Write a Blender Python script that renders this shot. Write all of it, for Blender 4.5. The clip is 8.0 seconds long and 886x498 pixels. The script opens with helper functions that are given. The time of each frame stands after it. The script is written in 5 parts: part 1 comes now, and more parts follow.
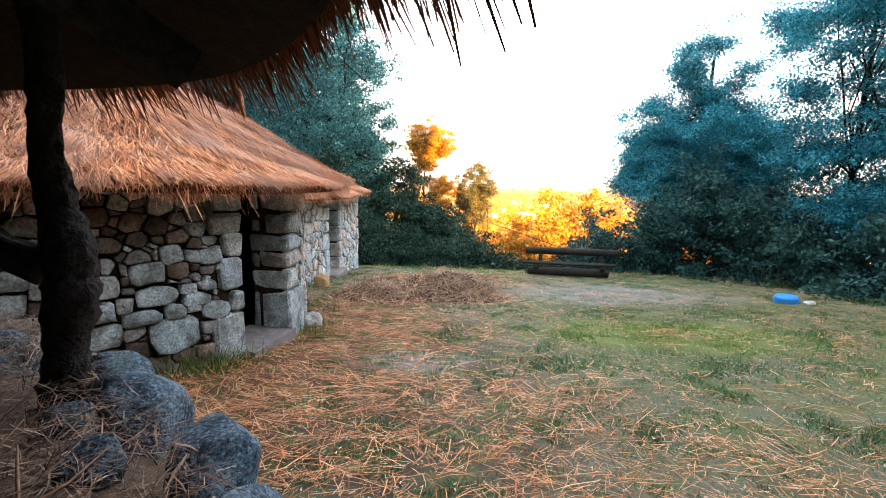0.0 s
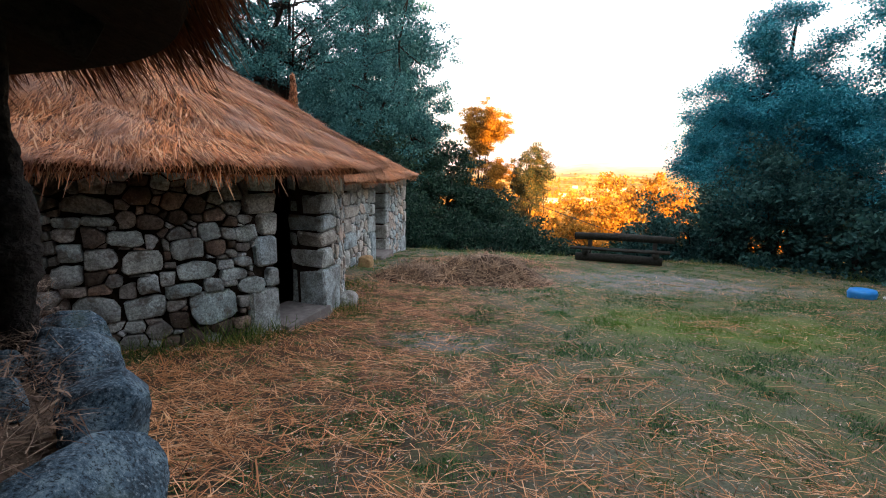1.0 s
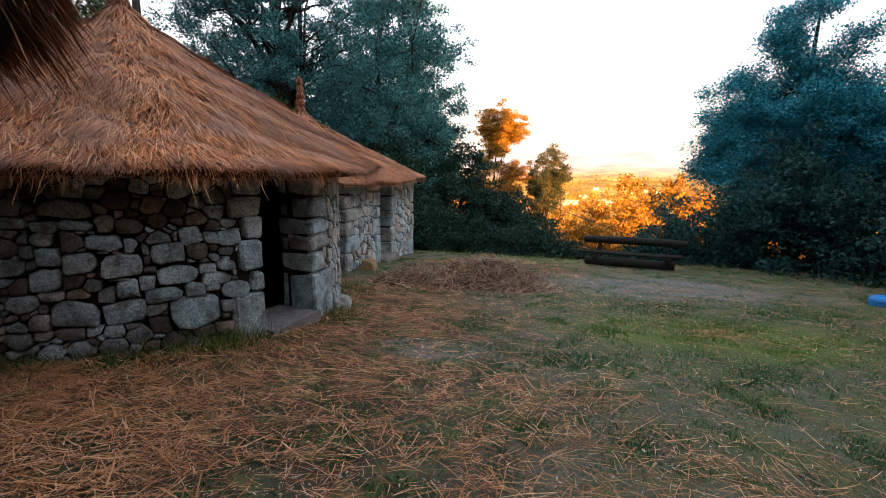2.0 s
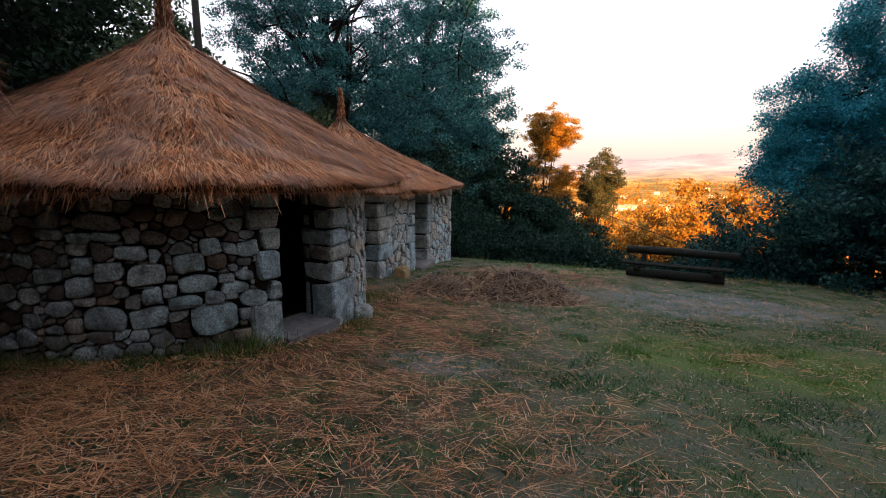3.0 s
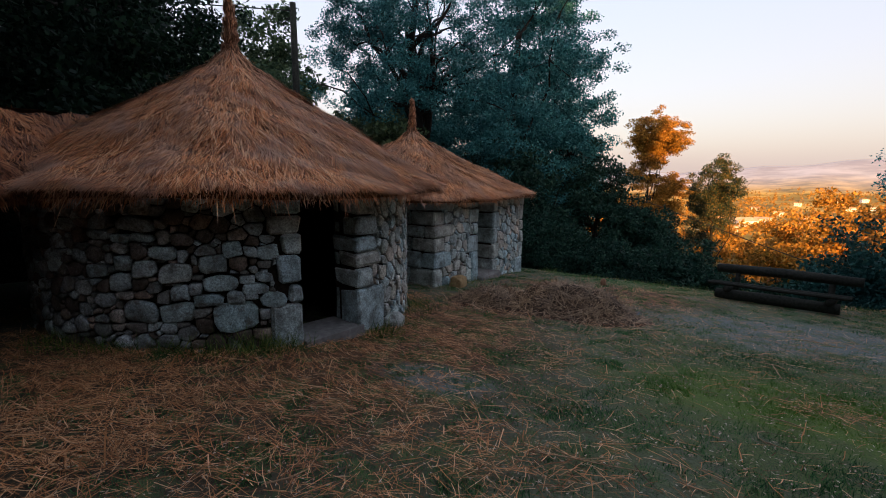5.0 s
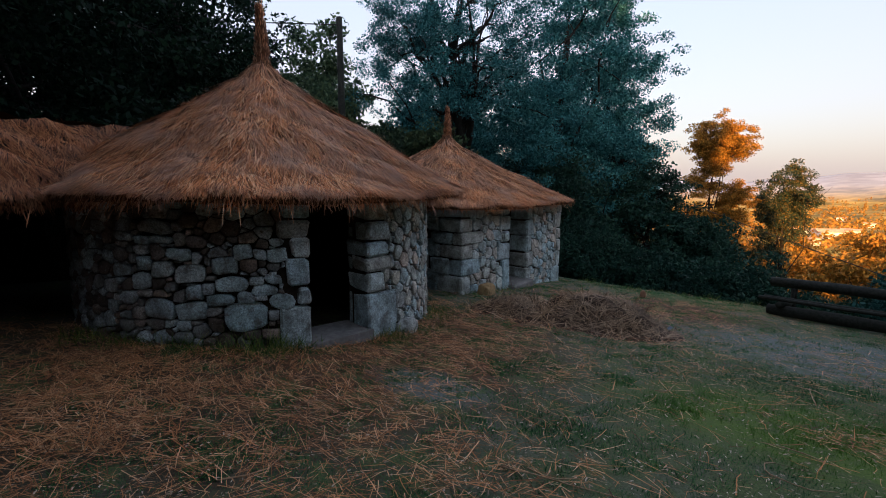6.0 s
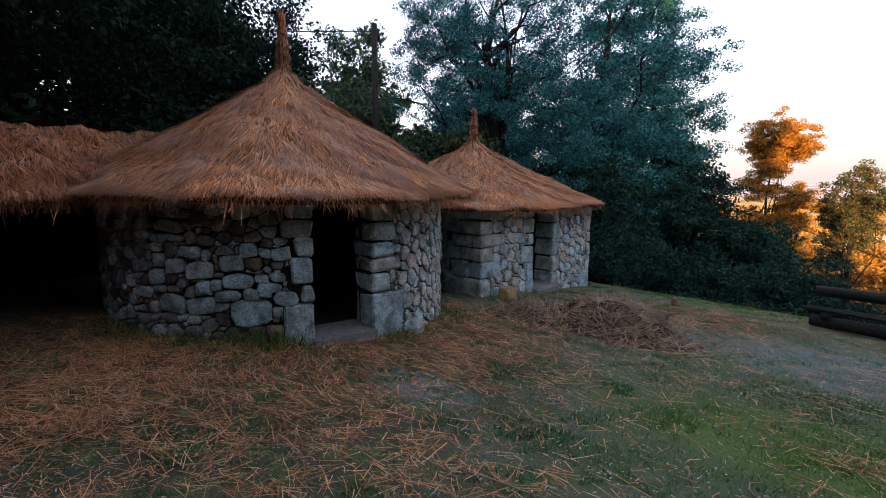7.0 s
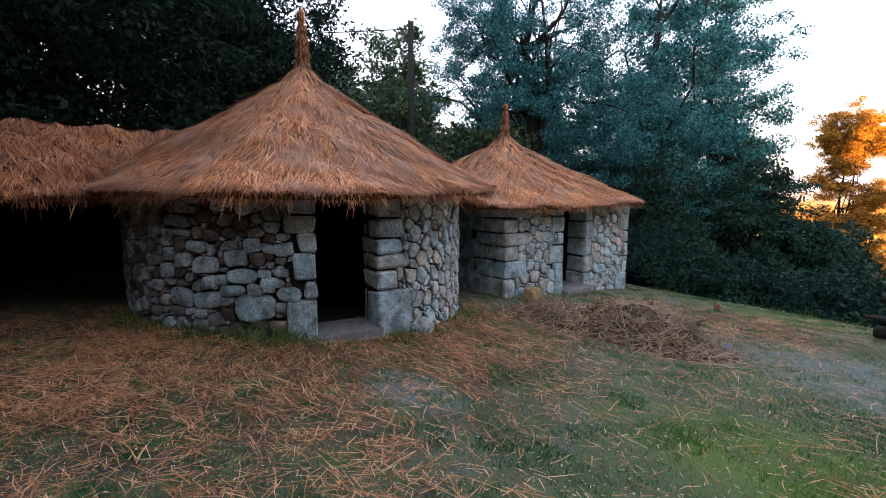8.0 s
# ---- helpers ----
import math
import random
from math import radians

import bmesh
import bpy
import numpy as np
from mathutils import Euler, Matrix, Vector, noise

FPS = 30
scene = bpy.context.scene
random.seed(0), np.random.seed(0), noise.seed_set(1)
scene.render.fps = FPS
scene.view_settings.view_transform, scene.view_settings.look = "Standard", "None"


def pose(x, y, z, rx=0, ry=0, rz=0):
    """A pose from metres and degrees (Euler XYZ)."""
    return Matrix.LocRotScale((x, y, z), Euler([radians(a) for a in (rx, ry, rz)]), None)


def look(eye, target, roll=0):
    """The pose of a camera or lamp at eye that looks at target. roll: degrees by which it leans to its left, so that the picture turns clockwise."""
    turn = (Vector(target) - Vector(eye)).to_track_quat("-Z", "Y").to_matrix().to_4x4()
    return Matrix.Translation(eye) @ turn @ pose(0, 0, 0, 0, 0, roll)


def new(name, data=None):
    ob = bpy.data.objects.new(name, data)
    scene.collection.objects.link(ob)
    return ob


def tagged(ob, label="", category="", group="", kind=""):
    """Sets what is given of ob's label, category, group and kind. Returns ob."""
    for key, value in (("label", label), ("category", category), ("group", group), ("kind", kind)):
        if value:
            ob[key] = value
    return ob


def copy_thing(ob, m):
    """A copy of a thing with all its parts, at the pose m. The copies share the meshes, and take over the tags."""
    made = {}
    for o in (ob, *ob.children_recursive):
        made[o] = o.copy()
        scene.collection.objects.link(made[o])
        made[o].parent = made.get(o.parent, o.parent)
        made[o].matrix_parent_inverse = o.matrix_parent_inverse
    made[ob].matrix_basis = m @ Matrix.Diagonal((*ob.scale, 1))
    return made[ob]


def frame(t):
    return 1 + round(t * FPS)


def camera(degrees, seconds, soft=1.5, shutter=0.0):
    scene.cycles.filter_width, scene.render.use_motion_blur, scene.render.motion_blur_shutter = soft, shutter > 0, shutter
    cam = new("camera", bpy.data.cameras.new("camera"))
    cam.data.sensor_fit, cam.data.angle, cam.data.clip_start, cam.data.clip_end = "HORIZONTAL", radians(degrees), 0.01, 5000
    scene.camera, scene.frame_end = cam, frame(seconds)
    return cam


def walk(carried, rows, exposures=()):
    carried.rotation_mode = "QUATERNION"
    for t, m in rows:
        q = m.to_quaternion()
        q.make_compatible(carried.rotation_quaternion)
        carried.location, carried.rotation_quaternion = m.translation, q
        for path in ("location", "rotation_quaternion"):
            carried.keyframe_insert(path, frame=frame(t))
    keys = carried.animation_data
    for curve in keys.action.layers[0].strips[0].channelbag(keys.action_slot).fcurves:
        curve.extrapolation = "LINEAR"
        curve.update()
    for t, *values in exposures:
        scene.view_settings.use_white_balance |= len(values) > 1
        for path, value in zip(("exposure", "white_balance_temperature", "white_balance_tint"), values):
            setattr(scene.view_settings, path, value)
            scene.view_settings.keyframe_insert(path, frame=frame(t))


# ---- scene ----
cam = camera(87.7, 8.0, 1.0)
METRES, EYE, TILT, LEAN, TURN = 3.781, 1.55, 0.0, 0.0, 0.0
ROWS = [
    (0.0, 0.0, 0.0, 0.0, 0.16, -8.48, -1.1),
    (0.5, 0.0404, 0.0044, -0.0052, 5.12, -9.44, -1.02),
    (1.0, 0.0852, 0.0068, -0.0065, 7.33, -10.52, -0.95),
    (1.5, 0.1217, 0.0289, -0.0118, 7.74, -10.47, -0.88),
    (3.0, 0.2757, 0.0907, 0.0228, 16.21, -9.9, -0.52),
    (3.5, 0.3217, 0.1156, 0.0243, 18.69, -9.83, -0.5),
    (4.0, 0.3819, 0.1625, 0.0206, 21.78, -9.68, -0.48),
    (4.5, 0.433, 0.1964, 0.022, 25.36, -9.42, -0.44),
    (6.0, 0.6062, 0.3222, 0.0148, 35.78, -7.99, -0.32),
    (6.5, 0.6587, 0.3673, 0.0083, 38.75, -7.82, -0.28),
    (7.0, 0.7147, 0.4105, 0.0077, 41.44, -7.58, -0.25),
    (7.5, 0.7478, 0.4741, -0.0049, 44.31, -7.41, -0.18),
    (8.0, 0.7758, 0.5458, -0.0058, 47.51, -7.65, -0.1),
]
EXPOSURES = [(0.0, 3.38, 6850, 11), (0.5, 2.85, 6800, 11), (1.0, 2.42, 6750, 11), (1.5, 2.22, 6700, 11), (3.0, 1.6, 6450, 11), (4.5, 1.1, 6250, 9), (6.0, 1.12, 5800, 6), (7.0, 1.58, 5800, 8), (7.5, 1.88, 5900, 9), (8.0, 2.3, 6050, 10)]
walk(cam, [(t, pose(0, 0, EYE, TILT, LEAN, TURN) @ pose(METRES * x, METRES * y, METRES * z, 90 + pitch, roll, yaw)) for t, x, y, z, yaw, pitch, roll in ROWS], EXPOSURES)

# ---- light: an evening sky; the low sun stands behind an added, unseen wooded hill and reaches only the valley and the far crowns ----
SUN_UP = 11.0
SUN_FROM = Vector((0.467, -1.0, 0.0)).normalized()
world = bpy.data.worlds.new("evening_sky")
scene.world = world
world.use_nodes = True
wn = world.node_tree
sky = wn.nodes.new("ShaderNodeTexSky")
sky.sky_type = "NISHITA"
sky.sun_disc = False
sky.sun_elevation = radians(SUN_UP)
sky.sun_rotation = math.atan2(SUN_FROM.x, SUN_FROM.y)
sky.air_density, sky.dust_density, sky.ozone_density = 1.0, 4.0, 1.2
# thin high cloud, whiter overhead and rosy with haze all round the horizon
heights = wn.nodes.new("ShaderNodeSeparateXYZ")
wn.links.new(wn.nodes.new("ShaderNodeTexCoord").outputs["Generated"], heights.inputs[0])
cloud = wn.nodes.new("ShaderNodeValToRGB")
cloud.color_ramp.interpolation = "EASE"
cloud.color_ramp.elements[0].color, cloud.color_ramp.elements[1].color = (3.75, 2.80, 2.45, 1), (3.15, 3.10, 3.45, 1)
cloud.color_ramp.elements[1].position = 0.6
wn.links.new(heights.outputs[2], cloud.inputs[0])
veil = wn.nodes.new("ShaderNodeMix")
veil.data_type = "RGBA"
veil.inputs[0].default_value = 0.6
wn.links.new(cloud.outputs[0], veil.inputs[7])
wn.links.new(sky.outputs[0], veil.inputs[6])
wn.links.new(veil.outputs[2], wn.nodes["Background"].inputs[0])
wn.nodes["Background"].inputs[1].default_value = 0.15
sun_data = bpy.data.lights.new("sun", "SUN")
sun_data.energy, sun_data.angle, sun_data.color = 7.0, radians(0.5), (1.0, 0.45, 0.10)
sun = new("sun", sun_data)
sun_dir = SUN_FROM * math.cos(radians(SUN_UP)) + Vector((0, 0, math.sin(radians(SUN_UP))))
sun.matrix_world = look(tuple(sun_dir * 60), (0, 0, 0))


# ---- materials ----
def node(nt, kind, **values):
    n = nt.nodes.new(kind)
    for key, value in values.items():
        n.inputs[key.replace("_", " ")].default_value = value
    return n


def ramp(nt, fac, stops):
    r = nt.nodes.new("ShaderNodeValToRGB")
    while len(r.color_ramp.elements) < len(stops):
        r.color_ramp.elements.new(0.5)
    for e, (p, c) in zip(r.color_ramp.elements, stops):
        e.position, e.color = p, (*c, 1)
    nt.links.new(fac, r.inputs[0])
    return r.outputs[0]


def blend(nt, fac, a, b, mode="MIX"):
    m = nt.nodes.new("ShaderNodeMix")
    m.data_type, m.blend_type = "RGBA", mode
    for socket, value in ((m.inputs[0], fac), (m.inputs[6], a), (m.inputs[7], b)):
        if isinstance(value, bpy.types.NodeSocket):
            nt.links.new(value, socket)
        else:
            socket.default_value = value if isinstance(value, float) else (*value, 1)
    return m.outputs[2]


def grain(nt, scale, detail=4.0, rough=0.55, coords="Object"):
    co = nt.nodes.new("ShaderNodeTexCoord")
    n = node(nt, "ShaderNodeTexNoise", Scale=scale, Detail=detail, Roughness=rough)
    nt.links.new(co.outputs[coords], n.inputs["Vector"])
    return n.outputs[0]


def relief(nt, bsdf, height, strength, distance):
    b = node(nt, "ShaderNodeBump", Strength=strength, Distance=distance)
    nt.links.new(height, b.inputs["Height"])
    nt.links.new(b.outputs[0], bsdf.inputs["Normal"])


def material(name, rough=0.8):
    m = bpy.data.materials.new(name)
    m.use_nodes = True
    bsdf = m.node_tree.nodes["Principled BSDF"]
    bsdf.inputs["Roughness"].default_value = rough
    bsdf.inputs["Specular IOR Level"].default_value = 0.3
    return m, m.node_tree, bsdf


def straw_material(name, dark, mid, pale, patch=1.2, stain=0.6, weather=0.35):
    m, nt, bsdf = material(name, 0.75)
    island = nt.nodes.new("ShaderNodeNewGeometry").outputs["Random Per Island"]
    c = ramp(nt, island, [(0.0, dark), (0.30, tuple(0.6 * a + 0.4 * b for a, b in zip(dark, mid))), (0.62, mid), (1.0, pale)])
    c = blend(nt, ramp(nt, grain(nt, patch, 3.0), [(0.35, (0, 0, 0)), (0.7, (stain, stain, stain))]), c, dark)
    grey = tuple(0.42 * sum(mid) / 3 + 0.3 * x for x in mid)
    c = blend(nt, ramp(nt, grain(nt, patch * 2.2, 4.0, 0.65), [(0.42, (0, 0, 0)), (0.66, (weather, weather, weather))]), c, grey)
    nt.links.new(c, bsdf.inputs["Base Color"])
    return m


def stone_material(name, tones, lichen=0.5, mottle=0.45, scale=1.0):
    m, nt, bsdf = material(name, 0.85)
    rnd = nt.nodes.new("ShaderNodeObjectInfo").outputs["Random"]
    c = ramp(nt, rnd, tones)
    fine = grain(nt, 48.0 * scale, 8.0, 0.75)
    stain = ramp(nt, grain(nt, 4.6 * scale, 5.0, 0.65), [(0.36, (0.42, 0.40, 0.38)), (0.60, (1.2, 1.2, 1.2))])
    c = blend(nt, 0.9, c, stain, "MULTIPLY")
    c = blend(nt, 0.85, c, ramp(nt, fine, [(0.34, (0.30, 0.30, 0.31)), (0.50, (1.0, 1.0, 1.0)), (0.62, (1.65, 1.65, 1.65))]), "MULTIPLY")
    spots = ramp(nt, grain(nt, 9.0 * scale, 5.0, 0.7), [(0.52, (0, 0, 0)), (0.66, (lichen, lichen, lichen))])
    c = blend(nt, spots, c, (0.10, 0.085, 0.07))
    pale = ramp(nt, grain(nt, 23.0 * scale, 4.0, 0.7), [(0.62 - 0.1 * (mottle > 0.5), (0, 0, 0)), (0.70 - 0.1 * (mottle > 0.5), (mottle, mottle, mottle))])
    c = blend(nt, pale, c, (0.40, 0.42, 0.42) if mottle < 0.5 else (0.34, 0.43, 0.49))
    nt.links.new(c, bsdf.inputs["Base Color"])
    h = blend(nt, 0.5, grain(nt, 14.0, 6.0, 0.6), fine)
    relief(nt, bsdf, h, 0.9, 0.03)
    return m


def leaf_material(name, dark, mid, pale, patch=None):
    m, nt, bsdf = material(name, 0.55)
    island = nt.nodes.new("ShaderNodeNewGeometry").outputs["Random Per Island"]
    c = ramp(nt, island, [(0.0, dark), (0.6, mid), (1.0, pale)])
    c = blend(nt, 0.6, c, ramp(nt, grain(nt, 0.7, 2.0), [(0.35, (0.55, 0.6, 0.6)), (0.65, (1.2, 1.15, 1.0))]), "MULTIPLY")
    if patch:
        c = blend(nt, spot(nt, *patch), c, (0.10, 0.215, 0.035))
    bsdf.inputs["Specular IOR Level"].default_value = 0.08
    nt.links.new(c, bsdf.inputs["Base Color"])
    t = nt.nodes.new("ShaderNodeBsdfTranslucent")
    nt.links.new(c, t.inputs[0])
    mix = nt.nodes.new("ShaderNodeMixShader")
    mix.inputs[0].default_value = 0.3
    nt.links.new(bsdf.outputs[0], mix.inputs[1])
    nt.links.new(t.outputs[0], mix.inputs[2])
    nt.links.new(mix.outputs[0], nt.nodes["Material Output"].inputs[0])
    return m


def plain_material(name, a, b, scale, rough=0.8, bump=0.4, depth=0.01):
    m, nt, bsdf = material(name, rough)
    g = grain(nt, scale, 6.0, 0.65)
    c = ramp(nt, g, [(0.3, a), (0.7, b)])
    c = blend(nt, 0.5, c, ramp(nt, grain(nt, scale * 0.17, 3.0), [(0.35, (0.6, 0.6, 0.6)), (0.65, (1.2, 1.2, 1.2))]), "MULTIPLY")
    nt.links.new(c, bsdf.inputs["Base Color"])
    relief(nt, bsdf, g, bump, depth)
    return m


THATCH = straw_material("thatch_straw", (0.07, 0.023, 0.010), (0.78, 0.285, 0.100), (0.98, 0.60, 0.33), 0.9, 0.25, 0.7)
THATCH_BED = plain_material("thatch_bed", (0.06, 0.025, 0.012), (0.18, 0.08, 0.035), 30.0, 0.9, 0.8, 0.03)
# near-black bed: shade beneath the porch and passage roofs is in its colour
SHADED_BED = plain_material("shaded_thatch", (0.010, 0.006, 0.005), (0.035, 0.020, 0.013), 30.0, 0.95, 0.8, 0.03)
# darker, redder straw for the passage and the porch
DARK_THATCH = straw_material("dark_thatch_straw", (0.05, 0.015, 0.007), (0.46, 0.155, 0.055), (0.76, 0.36, 0.16))
LITTER = straw_material("litter_straw", (0.050, 0.023, 0.011), (0.66, 0.290, 0.112), (0.94, 0.59, 0.33), 1.2, 0.45, 0.0)
HAY = straw_material("hay_straw", (0.045, 0.024, 0.013), (0.36, 0.225, 0.125), (0.80, 0.57, 0.37))
GRANITE = stone_material("granite", [(0.0, (0.276, 0.373, 0.389)), (0.25, (0.377, 0.473, 0.490)), (0.45, (0.290, 0.350, 0.361)), (0.60, (0.421, 0.473, 0.462)), (0.75, (0.246, 0.229, 0.201)), (0.82, (0.318, 0.383, 0.405)), (1.0, (0.407, 0.503, 0.518))], 0.8, 0.42)
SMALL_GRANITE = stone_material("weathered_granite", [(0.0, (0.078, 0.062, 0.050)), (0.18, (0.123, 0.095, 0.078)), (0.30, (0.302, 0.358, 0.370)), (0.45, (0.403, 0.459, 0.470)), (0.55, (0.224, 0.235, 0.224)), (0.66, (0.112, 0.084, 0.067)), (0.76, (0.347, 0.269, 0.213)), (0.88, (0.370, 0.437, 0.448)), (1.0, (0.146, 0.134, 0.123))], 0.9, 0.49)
PALE_GRANITE = stone_material("pale_granite", [(0.0, (0.386, 0.515, 0.569)), (0.3, (0.490, 0.564, 0.569)), (0.5, (0.535, 0.451, 0.377)), (0.65, (0.401, 0.467, 0.478)), (0.8, (0.519, 0.500, 0.432)), (1.0, (0.431, 0.572, 0.631))], 0.5, 0.4)
DRESSED = stone_material("dressed_granite", [(0.0, (0.330, 0.440, 0.490)), (0.5, (0.450, 0.525, 0.530)), (0.8, (0.430, 0.440, 0.410)), (1.0, (0.375, 0.500, 0.560))], 0.5, 0.45)


def rock_material():
    """Dark bluish rock, crusted with pale lichen and a little moss."""
    m, nt, bsdf = material("lichened_rock", 0.85)
    crust = grain(nt, 130.0, 8.0, 0.78)
    c = ramp(nt, grain(nt, 11.0, 6.0, 0.65), [(0.38, (0.026, 0.056, 0.080)), (0.52, (0.095, 0.18, 0.25)), (0.64, (0.22, 0.35, 0.43))])
    c = blend(nt, ramp(nt, crust, [(0.54, (0, 0, 0)), (0.61, (0.7, 0.7, 0.7))]), c, (0.42, 0.55, 0.63))
    c = blend(nt, ramp(nt, crust, [(0.42, (0.9, 0.9, 0.9)), (0.49, (0, 0, 0))]), c, (0.010, 0.020, 0.028))
    c = blend(nt, ramp(nt, grain(nt, 4.0, 5.0, 0.65), [(0.54, (0, 0, 0)), (0.66, (0.6, 0.6, 0.6))]), c, (0.045, 0.075, 0.035))
    nt.links.new(c, bsdf.inputs["Base Color"])
    relief(nt, bsdf, blend(nt, 0.5, grain(nt, 26.0, 8.0, 0.65), crust), 0.9, 0.018)
    return m


ROCK = rock_material()
EARTH_JOINT = plain_material("earth_joint", (0.009, 0.0065, 0.005), (0.042, 0.026, 0.018), 25.0, 0.95, 0.8, 0.02)
BARK = plain_material("bark", (0.007, 0.006, 0.006), (0.034, 0.029, 0.026), 18.0, 0.9, 1.0, 0.03)
POST_BARK = plain_material("dark_bark", (0.006, 0.0055, 0.005), (0.055, 0.050, 0.046), 42.0, 0.9, 1.0, 0.05)
LOG = plain_material("weathered_log", (0.009, 0.010, 0.008), (0.036, 0.037, 0.031), 22.0, 0.85, 0.7, 0.01)
SLAB = plain_material("threshold_stone", (0.14, 0.13, 0.13), (0.27, 0.26, 0.25), 12.0, 0.85, 0.4, 0.01)
LEAF_OAK = leaf_material("oak_leaf", (0.017, 0.085, 0.098), (0.048, 0.182, 0.205), (0.12, 0.325, 0.345))
# blue veil of lens glare over the right-hand trees, put into the leaf
LEAF_GLARE = leaf_material("glare_blue_leaf", (0.016, 0.17, 0.225), (0.040, 0.34, 0.435), (0.10, 0.47, 0.57))
LEAF_DARK = leaf_material("laurel_leaf", (0.010, 0.031, 0.025), (0.021, 0.060, 0.046), (0.046, 0.10, 0.072))
LEAF_BUSH = leaf_material("bush_leaf", (0.015, 0.056, 0.056), (0.034, 0.108, 0.106), (0.075, 0.18, 0.165))
# near-black leaf: the evergreens' deep shade is put into the colour
LEAF_SHADED = leaf_material("shaded_leaf", (0.005, 0.014, 0.010), (0.009, 0.024, 0.016), (0.022, 0.050, 0.029))
LEAF_MID = leaf_material("hazel_leaf", (0.035, 0.065, 0.040), (0.075, 0.125, 0.070), (0.15, 0.20, 0.11))
# gold of the low sun is put into this leaf colour as well
LEAF_SUNLIT = leaf_material("sunlit_leaf", (0.14, 0.095, 0.022), (0.36, 0.19, 0.038), (0.62, 0.29, 0.055))
LEAF_SLOPE = leaf_material("slope_leaf", (0.025, 0.048, 0.042), (0.055, 0.085, 0.065), (0.22, 0.15, 0.055))
BLUE = plain_material("blue_plastic", (0.02, 0.22, 0.62), (0.03, 0.30, 0.75), 9.0, 0.4, 0.1, 0.002)
SCRAP_BLUE = plain_material("faded_plastic", (0.03, 0.07, 0.12), (0.16, 0.24, 0.32), 30.0, 0.5, 0.3, 0.004)
WHITEWASH = plain_material("white_wall", (0.70, 0.68, 0.64), (0.82, 0.80, 0.77), 0.5, 0.9, 0.1, 0.01)
TILE = plain_material("roof_tile", (0.42, 0.27, 0.20), (0.55, 0.38, 0.29), 1.0, 0.9, 0.2, 0.02)
WIRE = plain_material("black_cable", (0.02, 0.02, 0.02), (0.04, 0.04, 0.04), 5.0, 0.6, 0.0, 0.01)


# ---- mesh tools ----
def quick(name, verts, faces):
    """A mesh from arrays of vertices and of faces that all have the same number of corners."""
    v, f = np.asarray(verts, float).reshape(-1, 3), np.asarray(faces, int)
    me = bpy.data.meshes.new(name)
    me.vertices.add(len(v))
    me.vertices.foreach_set("co", v.ravel())
    me.loops.add(f.size)
    me.loops.foreach_set("vertex_index", f.ravel())
    me.polygons.add(len(f))
    me.polygons.foreach_set("loop_start", np.arange(0, f.size, f.shape[1]))
    me.update(calc_edges=True)
    return me


def smooth(me):
    me.polygons.foreach_set("use_smooth", np.ones(len(me.polygons), bool))
    return me


def thing(name, label, category, at=(0, 0, 0), group="", kind=""):
    ob = new(name)
    ob.location = at
    ob.empty_display_size = 0.2
    return tagged(ob, label, category, group, kind)


def part(name, me, mat, parent, label=""):
    """Links a mesh, given in world places, under its parent, which is neither turned nor scaled."""
    ob = new(name, me)
    if mat and not me.materials:
        me.materials.append(mat)
    ob.parent = parent
    p = Vector((0, 0, 0))
    q = parent
    while q:
        p += q.location
        q = q.parent
    ob.location = -p
    if label:
        ob["label"] = label
    return ob


def single(name, me, mat, label, category, group="", kind=""):
    ob = new(name, me)
    me.materials.append(mat)
    return tagged(ob, label, category, group, kind)


def unit(a):
    return a / np.maximum(np.linalg.norm(a, axis=-1, keepdims=True), 1e-9)


def ribbons(p, d, n, length, width, bend):
    """Thin blades: foot p, way d, side across n; bent by the vectors bend at the tip."""
    side = unit(np.cross(d, n)) * (width / 2)[:, None]
    mid, tip = p + d * (length * 0.55)[:, None] + bend * 0.3, p + d * length[:, None] + bend
    v = np.stack([p - side, p + side, mid + side * 0.9, mid - side * 0.9, tip + side * 0.3, tip - side * 0.3], 1)
    i = np.arange(len(p))[:, None] * 6
    f = np.concatenate([i + [0, 1, 2, 3], i + [3, 2, 4, 5]])
    return v.reshape(-1, 3), f


def join(chunks):
    vs, fs, k = [], [], 0
    for v, f in chunks:
        v = np.asarray(v, float).reshape(-1, 3)
        vs.append(v)
        fs.append(np.asarray(f) + k)
        k += len(v)
    return np.concatenate(vs), np.concatenate(fs)


def tube(points, radii, sides=8, rough=0.0, seed=0):
    """A closed tapered tube of quads along a line of points."""
    rng = np.random.default_rng(seed)
    p = np.asarray(points, float)
    t = unit(np.gradient(p, axis=0))
    ref = np.array([0.31, 0.95, 0.05]) if abs(t[0][2]) > 0.8 else np.array([0, 0, 1.0])
    a = unit(np.cross(t, ref))
    b = np.cross(t, a)
    ang = np.arange(sides) * 2 * np.pi / sides
    r = np.asarray(radii, float)[:, None] * (1 + rough * rng.standard_normal((len(p), sides)))
    v = p[:, None] + r[..., None] * (np.cos(ang)[None, :, None] * a[:, None] + np.sin(ang)[None, :, None] * b[:, None])
    v = np.concatenate([v.reshape(-1, 3), p[:1], p[-1:]])
    i, j = np.meshgrid(np.arange(len(p) - 1), np.arange(sides), indexing="ij")
    j2 = (j + 1) % sides
    f = np.stack([i * sides + j, i * sides + j2, (i + 1) * sides + j2, (i + 1) * sides + j], -1).reshape(-1, 4)
    k, e = np.arange(sides), len(p) * sides
    q = (k + 1) % sides
    low = np.stack([q, k, np.full(sides, e), np.full(sides, e)], -1)
    top = np.stack([e - sides + k, e - sides + q, np.full(sides, e + 1), np.full(sides, e + 1)], -1)
    return v, f, np.concatenate([low[:, :3], top[:, :3]])


